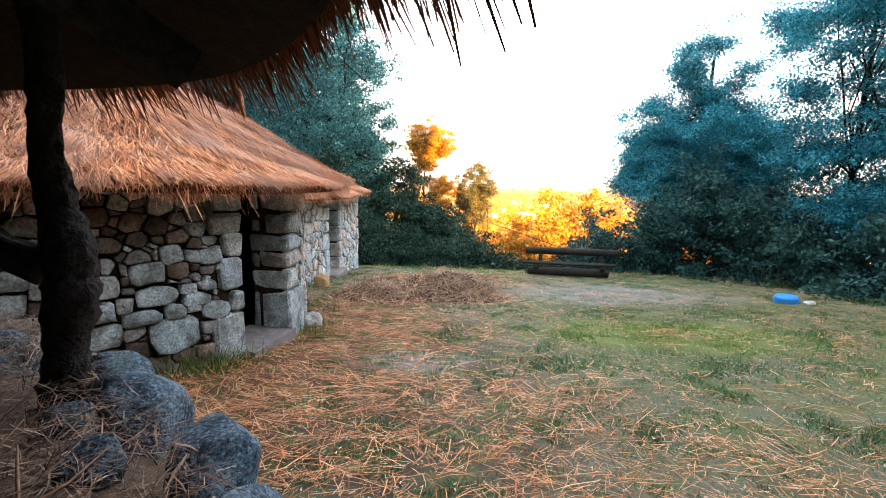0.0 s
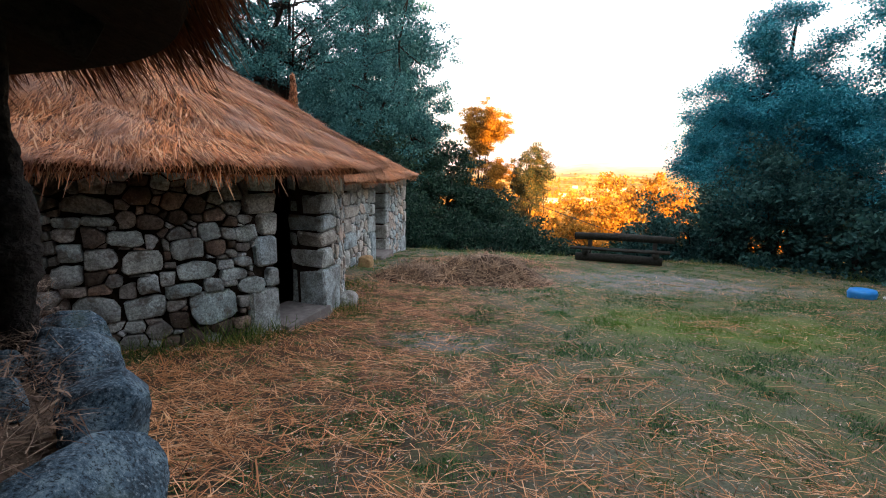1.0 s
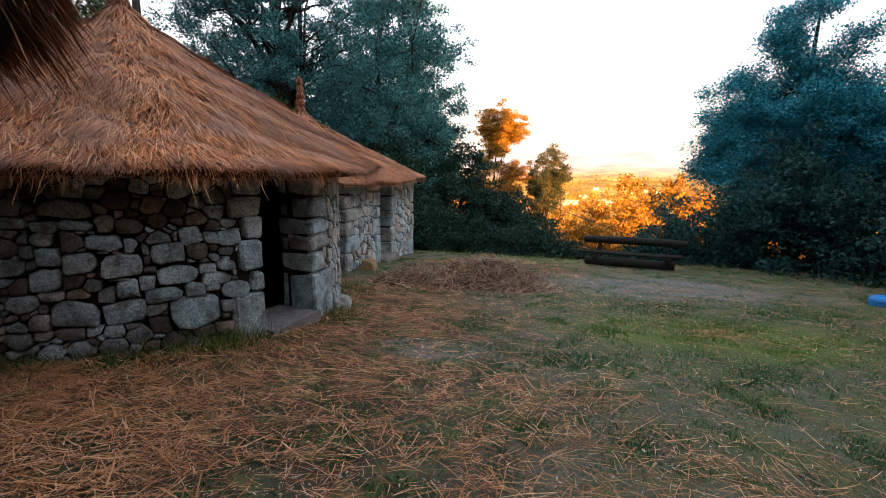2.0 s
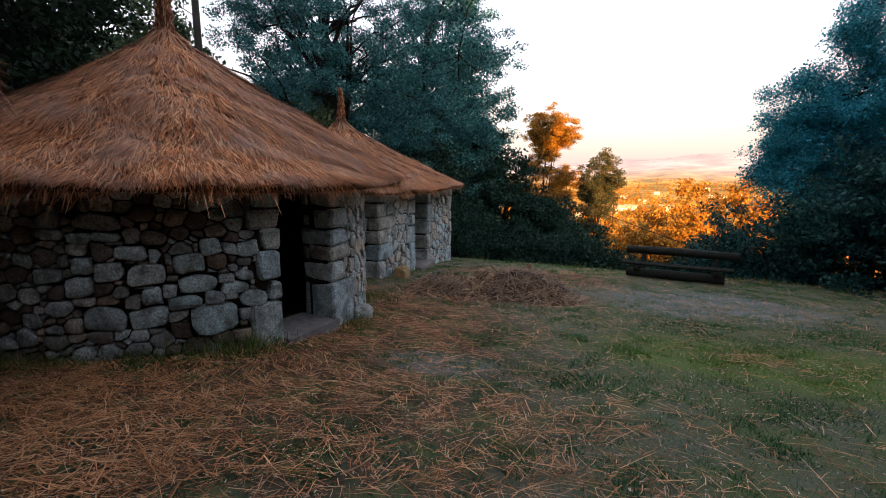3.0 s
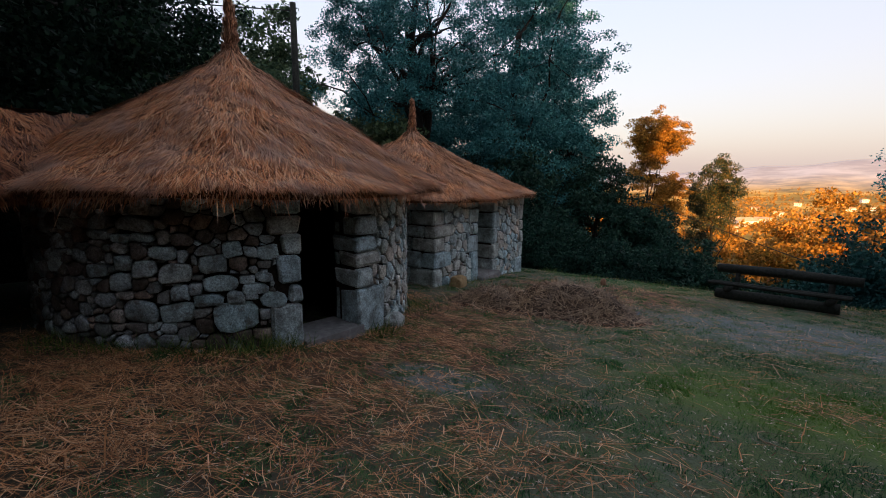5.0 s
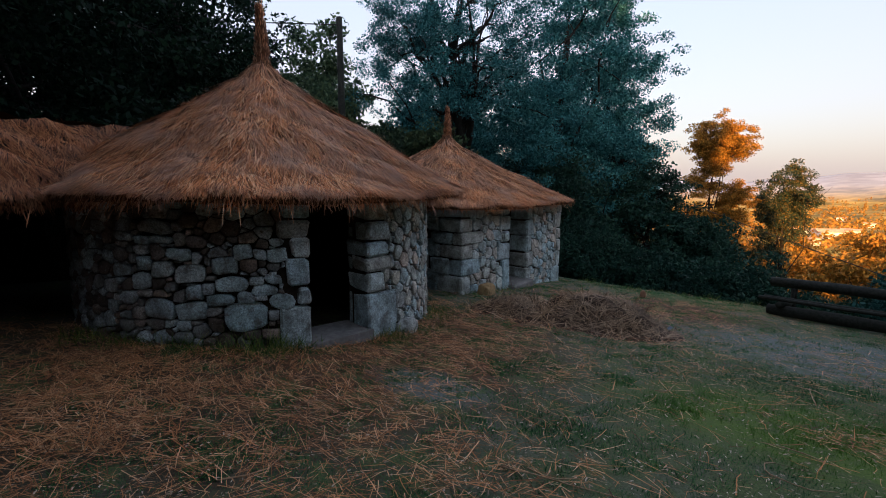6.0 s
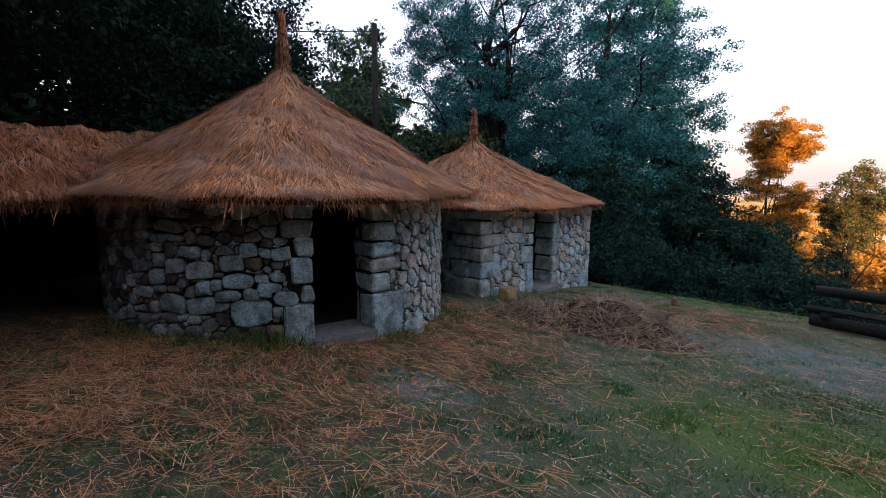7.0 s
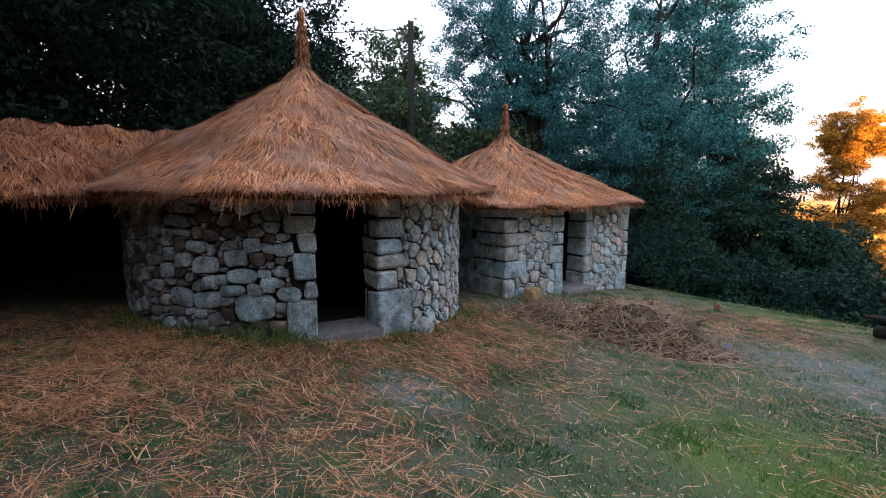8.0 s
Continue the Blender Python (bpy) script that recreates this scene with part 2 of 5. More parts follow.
def tube_mesh(name, lines, sides=8, rough=0.0, seed=0):
    """One mesh of several tubes: lines of (points, radii)."""
    verts, faces, k = [], [], 0
    for n, (p, r) in enumerate(lines):
        v, f, caps = tube(p, r, sides, rough, seed + n)
        verts.append(v)
        faces += [tuple(x + k) for x in f.tolist() for x in [np.array(x)]] + [tuple(np.array(x) + k) for x in caps.tolist()]
        k += len(v)
    me = bpy.data.meshes.new(name)
    me.from_pydata(np.concatenate(verts).tolist(), [], [tuple(int(i) for i in f) for f in faces])
    me.update()
    return smooth(me)


def noise2(x, y, scale, seed=0.0):
    """Cheap smooth noise in about -1..1 for arrays."""
    x, y = np.asarray(x) * scale + seed * 7.13, np.asarray(y) * scale - seed * 3.77
    return (np.sin(1.7 * x + 1.3 * np.sin(0.9 * y + 0.5)) + np.sin(1.9 * y + 1.1 * np.sin(1.3 * x + 1.7)) + np.sin(2.9 * x - 2.3 * y + 2.1)) / 3


LATTICE = np.random.default_rng(77).uniform(-1, 1, (256, 256))


def patchy(x, y, scale, seed=0):
    """Uneven patches of about 1 / scale metres, from -1 to 1."""
    total = 0.0
    for octave, share in ((1.0, 0.7), (2.13, 0.4)):
        u, v = np.asarray(x) * scale * octave + 17.3 * seed + 40, np.asarray(y) * scale * octave + 29.1 * seed + 40
        i, j = np.floor(u).astype(int), np.floor(v).astype(int)
        f, g = u - i, v - j
        f, g = f * f * (3 - 2 * f), g * g * (3 - 2 * g)
        a, b = LATTICE[i % 256, j % 256], LATTICE[(i + 1) % 256, j % 256]
        c, d = LATTICE[i % 256, (j + 1) % 256], LATTICE[(i + 1) % 256, (j + 1) % 256]
        total = total + share * ((a * (1 - f) + b * f) * (1 - g) + (c * (1 - f) + d * f) * g)
    return total


# ---- the lie of the land ----
def soft(a, w):
    return 0.5 * (a + np.sqrt(a * a + w))


def ground_z(x, y):
    x, y = np.asarray(x, float), np.asarray(y, float)
    z = -0.085 * soft(y - 1.5, 0.5) - 0.05 * np.exp(-((x + 0.6) ** 2 + (y - 5.0) ** 2) / 3.0)
    b1, b2 = y - 13.9 + 0.13 * x, (x - 8.6) * 0.9
    b = np.maximum(b1, b2) - 0.5
    z = z - 0.33 * soft(b, 0.3)
    near = np.exp(-(np.maximum(y, 0) / 60.0) ** 2)
    z = z + 0.18 * soft(-(x + 8.5), 2.0) * near * np.exp(-(np.minimum(x + 8, 0) / 60) ** 2)
    z = -58.26 + soft(z + 58, 60.0)
    # unseen hill added behind the yard as a sun block, lower to the right
    top = 20.5 - 5.5 * np.tanh((x - 27) / 4)
    z = z + top * np.tanh(0.8 * (soft(-(y + 7.0), 2.0) - 0.07) / top)
    r = np.hypot(x, y)
    far = np.clip((r - 1300) / 1900, 0, 1)
    far = far * far * (3 - 2 * far) * (y > 0)
    az = np.degrees(np.arctan2(x, np.maximum(y, 1)))
    z = z + far * (120 + 35 * np.tanh((az - 4) / 6) + 14 * noise2(az, r / 400, 0.35))
    z = z + np.clip((r - 120) / 300, 0, 1) * (5 * noise2(x, y, 0.006, 2) + 2 * noise2(x, y, 0.021, 3))
    return z


def steps(low, high, fine, far_low, far_high, growth):
    core = np.arange(low, high + fine / 2, fine)
    out, a, s = [], high, fine
    while a < far_high:
        s *= growth
        a += s
        out.append(a)
    neg, a, s = [], low, fine
    while a > far_low:
        s *= growth
        a -= s
        neg.append(a)
    return np.concatenate([neg[::-1], core, out])


gx, gy = steps(-5.5, 9.5, 0.12, -4200, 4200, 1.13), steps(-1.0, 14.5, 0.12, -900, 4500, 1.13)
mx, my = np.meshgrid(gx, gy, indexing="ij")
mz = ground_z(mx, my)
close = np.exp(-(np.hypot(mx, my - 6) / 25) ** 2)
mz = mz + close * (0.014 * noise2(mx, my, 2.1) + 0.008 * noise2(mx, my, 5.3, 1))
gi, gj = np.meshgrid(np.arange(len(gx) - 1), np.arange(len(gy) - 1), indexing="ij")
k = gi * len(gy) + gj
ground_mesh = smooth(quick("ground", np.stack([mx, my, mz], -1), np.stack([k, k + len(gy), k + len(gy) + 1, k + 1], -1).reshape(-1, 4)))


def spot(nt, x, y, rx, ry, wobble=0.5):
    """A soft-edged patch of the plan, as a factor."""
    co = nt.nodes.new("ShaderNodeTexCoord")
    mp = nt.nodes.new("ShaderNodeMapping")
    mp.inputs["Location"].default_value = (-x / rx, -y / ry, 0)
    mp.inputs["Scale"].default_value = (1 / rx, 1 / ry, 0)
    nt.links.new(co.outputs["Object"], mp.inputs["Vector"])
    ln = nt.nodes.new("ShaderNodeVectorMath")
    ln.operation = "LENGTH"
    nt.links.new(mp.outputs[0], ln.inputs[0])
    ad = nt.nodes.new("ShaderNodeMath")
    ad.operation = "MULTIPLY_ADD"
    nt.links.new(grain(nt, 1.3, 5.0, 0.6), ad.inputs[0])
    ad.inputs[1].default_value = wobble * 2
    nt.links.new(ln.outputs["Value"], ad.inputs[2])
    off = nt.nodes.new("ShaderNodeMath")
    off.operation = "SUBTRACT"
    nt.links.new(ad.outputs[0], off.inputs[0])
    off.inputs[1].default_value = wobble
    return ramp(nt, off.outputs[0], [(0.5, (1, 1, 1)), (1.0, (0, 0, 0))])


def ground_material():
    m, nt, bsdf = material("trodden_ground", 0.95)
    fine = grain(nt, 45.0, 6.0, 0.7)
    earth = ramp(nt, fine, [(0.3, (0.034, 0.044, 0.030)), (0.7, (0.165, 0.180, 0.128))])
    straw = ramp(nt, grain(nt, 70.0, 5.0, 0.7), [(0.3, (0.012, 0.013, 0.009)), (0.7, (0.075, 0.062, 0.038))])
    green = ramp(nt, grain(nt, 60.0, 5.0, 0.7), [(0.3, (0.030, 0.050, 0.022)), (0.7, (0.145, 0.180, 0.068))])
    gravel = ramp(nt, grain(nt, 90.0, 5.0, 0.7), [(0.3, (0.078, 0.095, 0.090)), (0.7, (0.20, 0.228, 0.215))])
    c = earth
    c = blend(nt, spot(nt, -2.0, 4.0, 3.4, 5.0), c, straw)
    dry = ramp(nt, grain(nt, 60.0, 5.0, 0.7), [(0.36, (0.022, 0.013, 0.008)), (0.66, (0.20, 0.115, 0.062))])
    c = blend(nt, spot(nt, -0.9, 5.6, 1.7, 3.2), c, dry)
    c = blend(nt, spot(nt, 4.5, 6.4, 5.0, 6.4), c, blend(nt, ramp(nt, grain(nt, 2.1, 5.0, 0.65), [(0.46, (0, 0, 0)), (0.60, (0.75, 0.75, 0.75))]), green, earth))
    c = blend(nt, spot(nt, 3.0, 5.8, 2.1, 1.05), c, ramp(nt, grain(nt, 50.0, 5.0, 0.7), [(0.3, (0.04, 0.078, 0.018)), (0.7, (0.15, 0.21, 0.045))]))
    c = blend(nt, spot(nt, 1.5, 13.0, 3.0, 1.0), c, green)
    c = blend(nt, spot(nt, 0.1, 11.0, 2.6, 1.8), c, dry)
    c = blend(nt, spot(nt, 3.5, 9.2, 2.9, 1.7), c, gravel)
    c = blend(nt, spot(nt, -0.3, 4.6, 0.8, 0.45), c, gravel)
    tufts = ramp(nt, grain(nt, 3.2, 4.0, 0.6), [(0.52, (0, 0, 0)), (0.62, (0.85, 0.85, 0.85))])
    c = blend(nt, tufts, c, green)
    # valley floor: evening gold is mixed into the ground colour
    sunlit_wood = ramp(nt, grain(nt, 0.012, 6.0, 0.6), [(0.40, (0.13, 0.10, 0.02)), (0.52, (0.30, 0.20, 0.035)), (0.64, (0.52, 0.34, 0.07))])
    # far hills paled and blued: the haze of distance is in this colour
    hazy_heath = ramp(nt, grain(nt, 0.006, 6.0, 0.6), [(0.4, (0.31, 0.32, 0.38)), (0.6, (0.46, 0.47, 0.53))])
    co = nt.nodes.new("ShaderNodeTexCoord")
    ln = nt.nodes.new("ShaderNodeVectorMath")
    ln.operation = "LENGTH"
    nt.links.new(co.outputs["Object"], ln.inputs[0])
    for a, b, other in ((18.0, 40.0, sunlit_wood), (1700.0, 2300.0, hazy_heath)):
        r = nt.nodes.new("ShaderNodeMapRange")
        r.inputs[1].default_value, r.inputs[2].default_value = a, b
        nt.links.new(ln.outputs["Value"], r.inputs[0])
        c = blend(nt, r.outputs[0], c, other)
    nt.links.new(c, bsdf.inputs["Base Color"])
    relief(nt, bsdf, fine, 0.6, 0.015)
    return m


GRASS = leaf_material("grass_blade", (0.020, 0.090, 0.042), (0.058, 0.190, 0.082), (0.15, 0.31, 0.10), (3.0, 5.8, 2.1, 1.05))
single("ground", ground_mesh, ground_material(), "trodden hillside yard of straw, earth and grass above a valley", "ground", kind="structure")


# ---- walls of rubble ----
def clip(poly, a, b, c):
    """The part of a polygon where a*x + b*y <= c."""
    out = []
    for p, q in zip(poly, poly[1:] + poly[:1]):
        dp, dq = a * p[0] + b * p[1] - c, a * q[0] + b * q[1] - c
        if dp <= 0:
            out.append(p)
        if (dp < 0) != (dq < 0) and dp != dq:
            f = dp / (dp - dq)
            out.append((p[0] + f * (q[0] - p[0]), p[1] + f * (q[1] - p[1])))
    return out


def shrink(poly, by):
    """A polygon with every side moved inwards."""
    out = poly
    for p, q in zip(poly, poly[1:] + poly[:1]):
        u, v = q[0] - p[0], q[1] - p[1]
        n = math.hypot(u, v)
        if n > 0.004 and len(out) >= 3:
            u, v = v / n, -u / n
            out = clip(out, u, v, u * p[0] + v * p[1] - by)
    return out


def halve(poly, across, at, slope):
    """The two parts of a polygon on both sides of a slanting line."""
    cs, cz = at
    a, b = (1.0, slope) if across else (slope, 1.0)
    c = a * cs + b * cz
    return [q for q in (clip(poly, a, b, c), clip(poly, -a, -b, -c)) if len(q) >= 3]


def rubble(s0, s1, z0, z1, high, wide, joint, seed, wave=0.045, chinks=0.35):
    """Outlines of rubble brought to rough courses: wavy beds, slanting joints, blocks broken into two and small chinking stones."""
    rng = random.Random(seed)
    beds = [z0]
    while beds[-1] < z1 - high[0]:
        beds.append(beds[-1] + rng.uniform(*high))
    beds[-1] = z1
    swing = [[rng.uniform(0, 6.3) for _ in range(3)] for _ in beds]

    def bed(i, s):
        if i in (0, len(beds) - 1):
            return beds[i]
        a, b, c = swing[i]
        return beds[i] + wave * (0.5 * math.sin(2.3 * s + a) + 0.35 * math.sin(5.7 * s + b) + 0.3 * math.sin(11 * s + c))

    cells = []
    for i in range(len(beds) - 1):
        h = beds[i + 1] - beds[i]
        s, lean = s0, 0.0
        while s < s1 - 0.05:
            w = max(0.07, h * rng.uniform(*wide))
            e = min(s + w, s1)
            tilt = rng.uniform(-0.16, 0.16) * h if e < s1 else 0.0
            a, b, c, d = s - lean, e - tilt, e + tilt, s + lean
            poly = [(a, bed(i, a)), ((a + b) / 2, bed(i, (a + b) / 2) + rng.uniform(-0.012, 0.004)), (b, bed(i, b)), (c, bed(i + 1, c)), ((c + d) / 2, bed(i + 1, (c + d) / 2) + rng.uniform(-0.004, 0.012)), (d, bed(i + 1, d))]
            mid = ((a + c) / 2, (bed(i, s) + bed(i + 1, s)) / 2)
            todo = [poly]
            r = rng.random()
            if r < 0.16:
                todo = halve(poly, False, (mid[0], mid[1] + rng.uniform(-0.2, 0.2) * h), rng.uniform(-0.25, 0.25))
            elif r < 0.26 and w > 0.16:
                todo = halve(poly, True, (mid[0] + rng.uniform(-0.2, 0.2) * w, mid[1]), rng.uniform(-0.4, 0.4))
            elif r < 0.26 + chinks:
                corner = rng.choice([(a, d, -1), (b, c, 1)])
                up = rng.choice((0.33, -0.33))
                cut = rng.uniform(0.5, 1.0)
                todo = halve(poly, True, (corner[0] - corner[2] * 0.14 * w, mid[1] + up * h), cut * corner[2] * (1 if up > 0 else -1))
            cells += todo
            s, lean = e, tilt
    return worn(cells, joint, rng)


def worn(cells, joint, rng):
    """Outlines drawn back from the joints, with their corners worn off."""
    out = []
    for poly in cells:
        poly = shrink(poly, joint / 2)
        if len(poly) < 3:
            continue
        area = abs(sum(p[0] * q[1] - q[0] * p[1] for p, q in zip(poly, poly[1:] + poly[:1]))) / 2
        if area < 0.0012:
            continue
        cut = rng.uniform(0.05, 0.17)
        poly = [(p[0] + f * (q[0] - p[0]) + rng.uniform(-0.004, 0.004), p[1] + f * (q[1] - p[1]) + rng.uniform(-0.004, 0.004)) for p, q in zip(poly, poly[1:] + poly[:1]) for f in (cut, 1 - cut)]
        thin = []
        for p in poly:
            if not thin or math.dist(p, thin[-1]) > 0.016:
                thin.append(p)
        if len(thin) >= 4:
            out.append(thin)
    return out


def random_rubble(s0, s1, z0, z1, sizes, joint, seed, boxes=(), squat=1.2, tries=5000):
    """Outlines of uncoursed rubble: stones of many sizes fitted to one another, leaving room for given large ones."""
    rng = random.Random(seed)
    seeds = []
    for n in range(tries):
        r = sizes[0] + (sizes[1] - sizes[0]) * (1 - n / tries) ** 1.6
        x, z = rng.uniform(s0, s1), rng.uniform(z0, z1)
        if any(max(a - x, x - b, c - z, z - d) < 0.45 * r for a, b, c, d in boxes):
            continue
        if all(((x - u) / squat) ** 2 + (z - v) ** 2 > (0.86 * (r + q)) ** 2 for u, v, q in seeds):
            seeds.append((x, z, r))
    cells = []
    for x, z, r in seeds:
        reach = 3.2 * sizes[1]
        poly = [(max(s0, x - reach), max(z0, z - reach)), (min(s1, x + reach), max(z0, z - reach)), (min(s1, x + reach), min(z1, z + reach)), (max(s0, x - reach), min(z1, z + reach))]
        for u, v, q in seeds:
            if (u, v) == (x, z) or abs(u - x) > 2 * reach or abs(v - z) > 2 * reach or len(poly) < 3:
                continue
            a, b = 2 * (u - x) / squat ** 2, 2 * (v - z)
            c = (u * u - x * x) / squat ** 2 + v * v - z * z + r * r - q * q
            poly = clip(poly, a, b, c)
        cells.append(poly)
    cells = around(cells, boxes, seeds, 0.0)
    swing = [rng.uniform(0, 6.3) for _ in range(4)]
    bend = 0.022 if not boxes else 0.008

    def sway(p):
        x, z = p
        return (x + bend * (math.sin(8.5 * z + swing[0]) + 0.6 * math.sin(19 * z + 6 * x + swing[1])), z + bend * (math.sin(7.5 * x + swing[2]) + 0.6 * math.sin(17 * x - 7 * z + swing[3])))
    return worn([[sway(p) for p in poly] for poly in cells], joint, rng)


def around(cells, boxes, middles, gap=0.008):
    """Outlines that make room for the large stones."""
    out = []
    for poly, (u, v, r) in zip(cells, middles):
        for a, b, c, d in boxes:
            if len(poly) < 3:
                break
            if min(p[0] for p in poly) >= b or max(p[0] for p in poly) <= a or min(p[1] for p in poly) >= d or max(p[1] for p in poly) <= c:
                continue
            way = max((a - u, 0), (u - b, 1), (c - v, 2), (v - d, 3))
            poly = clip(poly, *((1, 0, a - gap), (-1, 0, -b - gap), (0, 1, c - gap), (0, -1, -d - gap))[way[1]])
        if len(poly) >= 3:
            w, h = max(p[0] for p in poly) - min(p[0] for p in poly), max(p[1] for p in poly) - min(p[1] for p in poly)
            if min(w, h) > 0.02:
                out.append(poly)
    return out


def stone_points(poly, rng):
    """Vertices (s, z, proud) and faces of one pillow-faced stone."""
    n = len(poly)
    cs, cz = sum(p[0] for p in poly) / n, sum(p[1] for p in poly) / n
    size = math.sqrt(sum((p[0] - cs) ** 2 + (p[1] - cz) ** 2 for p in poly) / n)
    proud = rng.uniform(0.004, 0.028) + 0.03 * min(size, 0.25)
    ts, tz = rng.uniform(-0.16, 0.16), rng.uniform(-0.20, 0.10)
    v = []
    for k, d in ((0.94, -0.09), (1.0, 0.1 * proud), (0.965, 0.70 * proud), (0.83, 1.0 * proud)):
        for s, z in poly:
            q = 1 + rng.uniform(-0.03, 0.03)
            x, y = (s - cs) * k * q, (z - cz) * k * q
            v.append((cs + x, cz + y, d + (ts * x + tz * y + rng.uniform(-0.005, 0.005) if d > 0 else 0)))
    v.append((cs + rng.uniform(-0.25, 0.25) * size, cz + rng.uniform(-0.25, 0.25) * size, proud * rng.uniform(0.9, 1.25)))
    f = []
    for ring in (0, n, 2 * n):
        f += [(ring + i, ring + (i + 1) % n, ring + n + (i + 1) % n, ring + n + i) for i in range(n)]
    f += [(3 * n + i, 3 * n + (i + 1) % n, 4 * n) for i in range(n)]
    return v, f


def poly_mesh(name, v, f, shade=True):
    me = bpy.data.meshes.new(name)
    me.from_pydata([tuple(p) for p in v], [], f)
    me.update()
    return smooth(me) if shade else me


def lay_stones(cells, place, mat, parent, seed):
    """Each outline becomes a stone of its own on the wall whose face is place(s, z, proud)."""
    rng = random.Random(seed)
    for poly in cells:
        v, f = stone_points(poly, rng)
        part("stone", poly_mesh("stone", [place(*p) for p in v], f), mat, parent)


def lay_joined(cells, place, mat, parent, seed, name="stonework"):
    rng = random.Random(seed)
    verts, faces = [], []
    for poly in cells:
        v, f = stone_points(poly, rng)
        faces += [tuple(i + len(verts) for i in q) for q in f]
        verts += [place(*p) for p in v]
    ob = part(name, poly_mesh(name, verts, faces), mat, parent)
    ob["kind"] = "stuff"
    return ob


def block(s0, s1, z0, z1, d0, d1, place, mat, parent, rng, name="quoin", wear=0.028):
    """A dressed block with worn edges, in the wall's own coordinates."""
    bm = bmesh.new()
    for i in range(8):
        c = ((s0, s1)[i & 1], (z0, z1)[i >> 1 & 1], (d0, d1)[i >> 2])
        g = tuple(-1 if i >> b & 1 else 1 for b in range(3))
        j = [rng.uniform(-0.018, 0.018) for _ in range(3)]
        for axis in range(3):
            w = [wear * rng.uniform(0.7, 1.5)] * 3
            w[axis] = 0
            bm.verts.new(place(*[c[b] + g[b] * w[b] + j[b] for b in range(3)]))
    bmesh.ops.convex_hull(bm, input=list(bm.verts))
    me = bpy.data.meshes.new(name)
    bm.to_mesh(me)
    bm.free()
    return part(name, me, mat, parent)


def wall_body(name, place, spans, z0, z1, thick, mat, parent, step=0.12):
    """The earth-bonded core of a wall, behind the stones' faces, over the given spans."""
    verts, faces = [], []
    for a, b in spans:
        n = max(2, int((b - a) / step))
        k = len(verts)
        for i in range(n + 1):
            s = a + (b - a) * i / n
            verts += [place(s, z0, -0.055), place(s, z1, -0.055), place(s, z1, -thick), place(s, z0, -thick)]
        for i in range(n):
            for e in range(4):
                faces.append((k + 4 * i + e, k + 4 * i + (e + 1) % 4, k + 4 * i + 4 + (e + 1) % 4, k + 4 * i + 4 + e))
        faces += [(k, k + 3, k + 2, k + 1), (k + 4 * n, k + 4 * n + 1, k + 4 * n + 2, k + 4 * n + 3)]
    return part(name, poly_mesh(name, verts, faces, False), mat, parent)


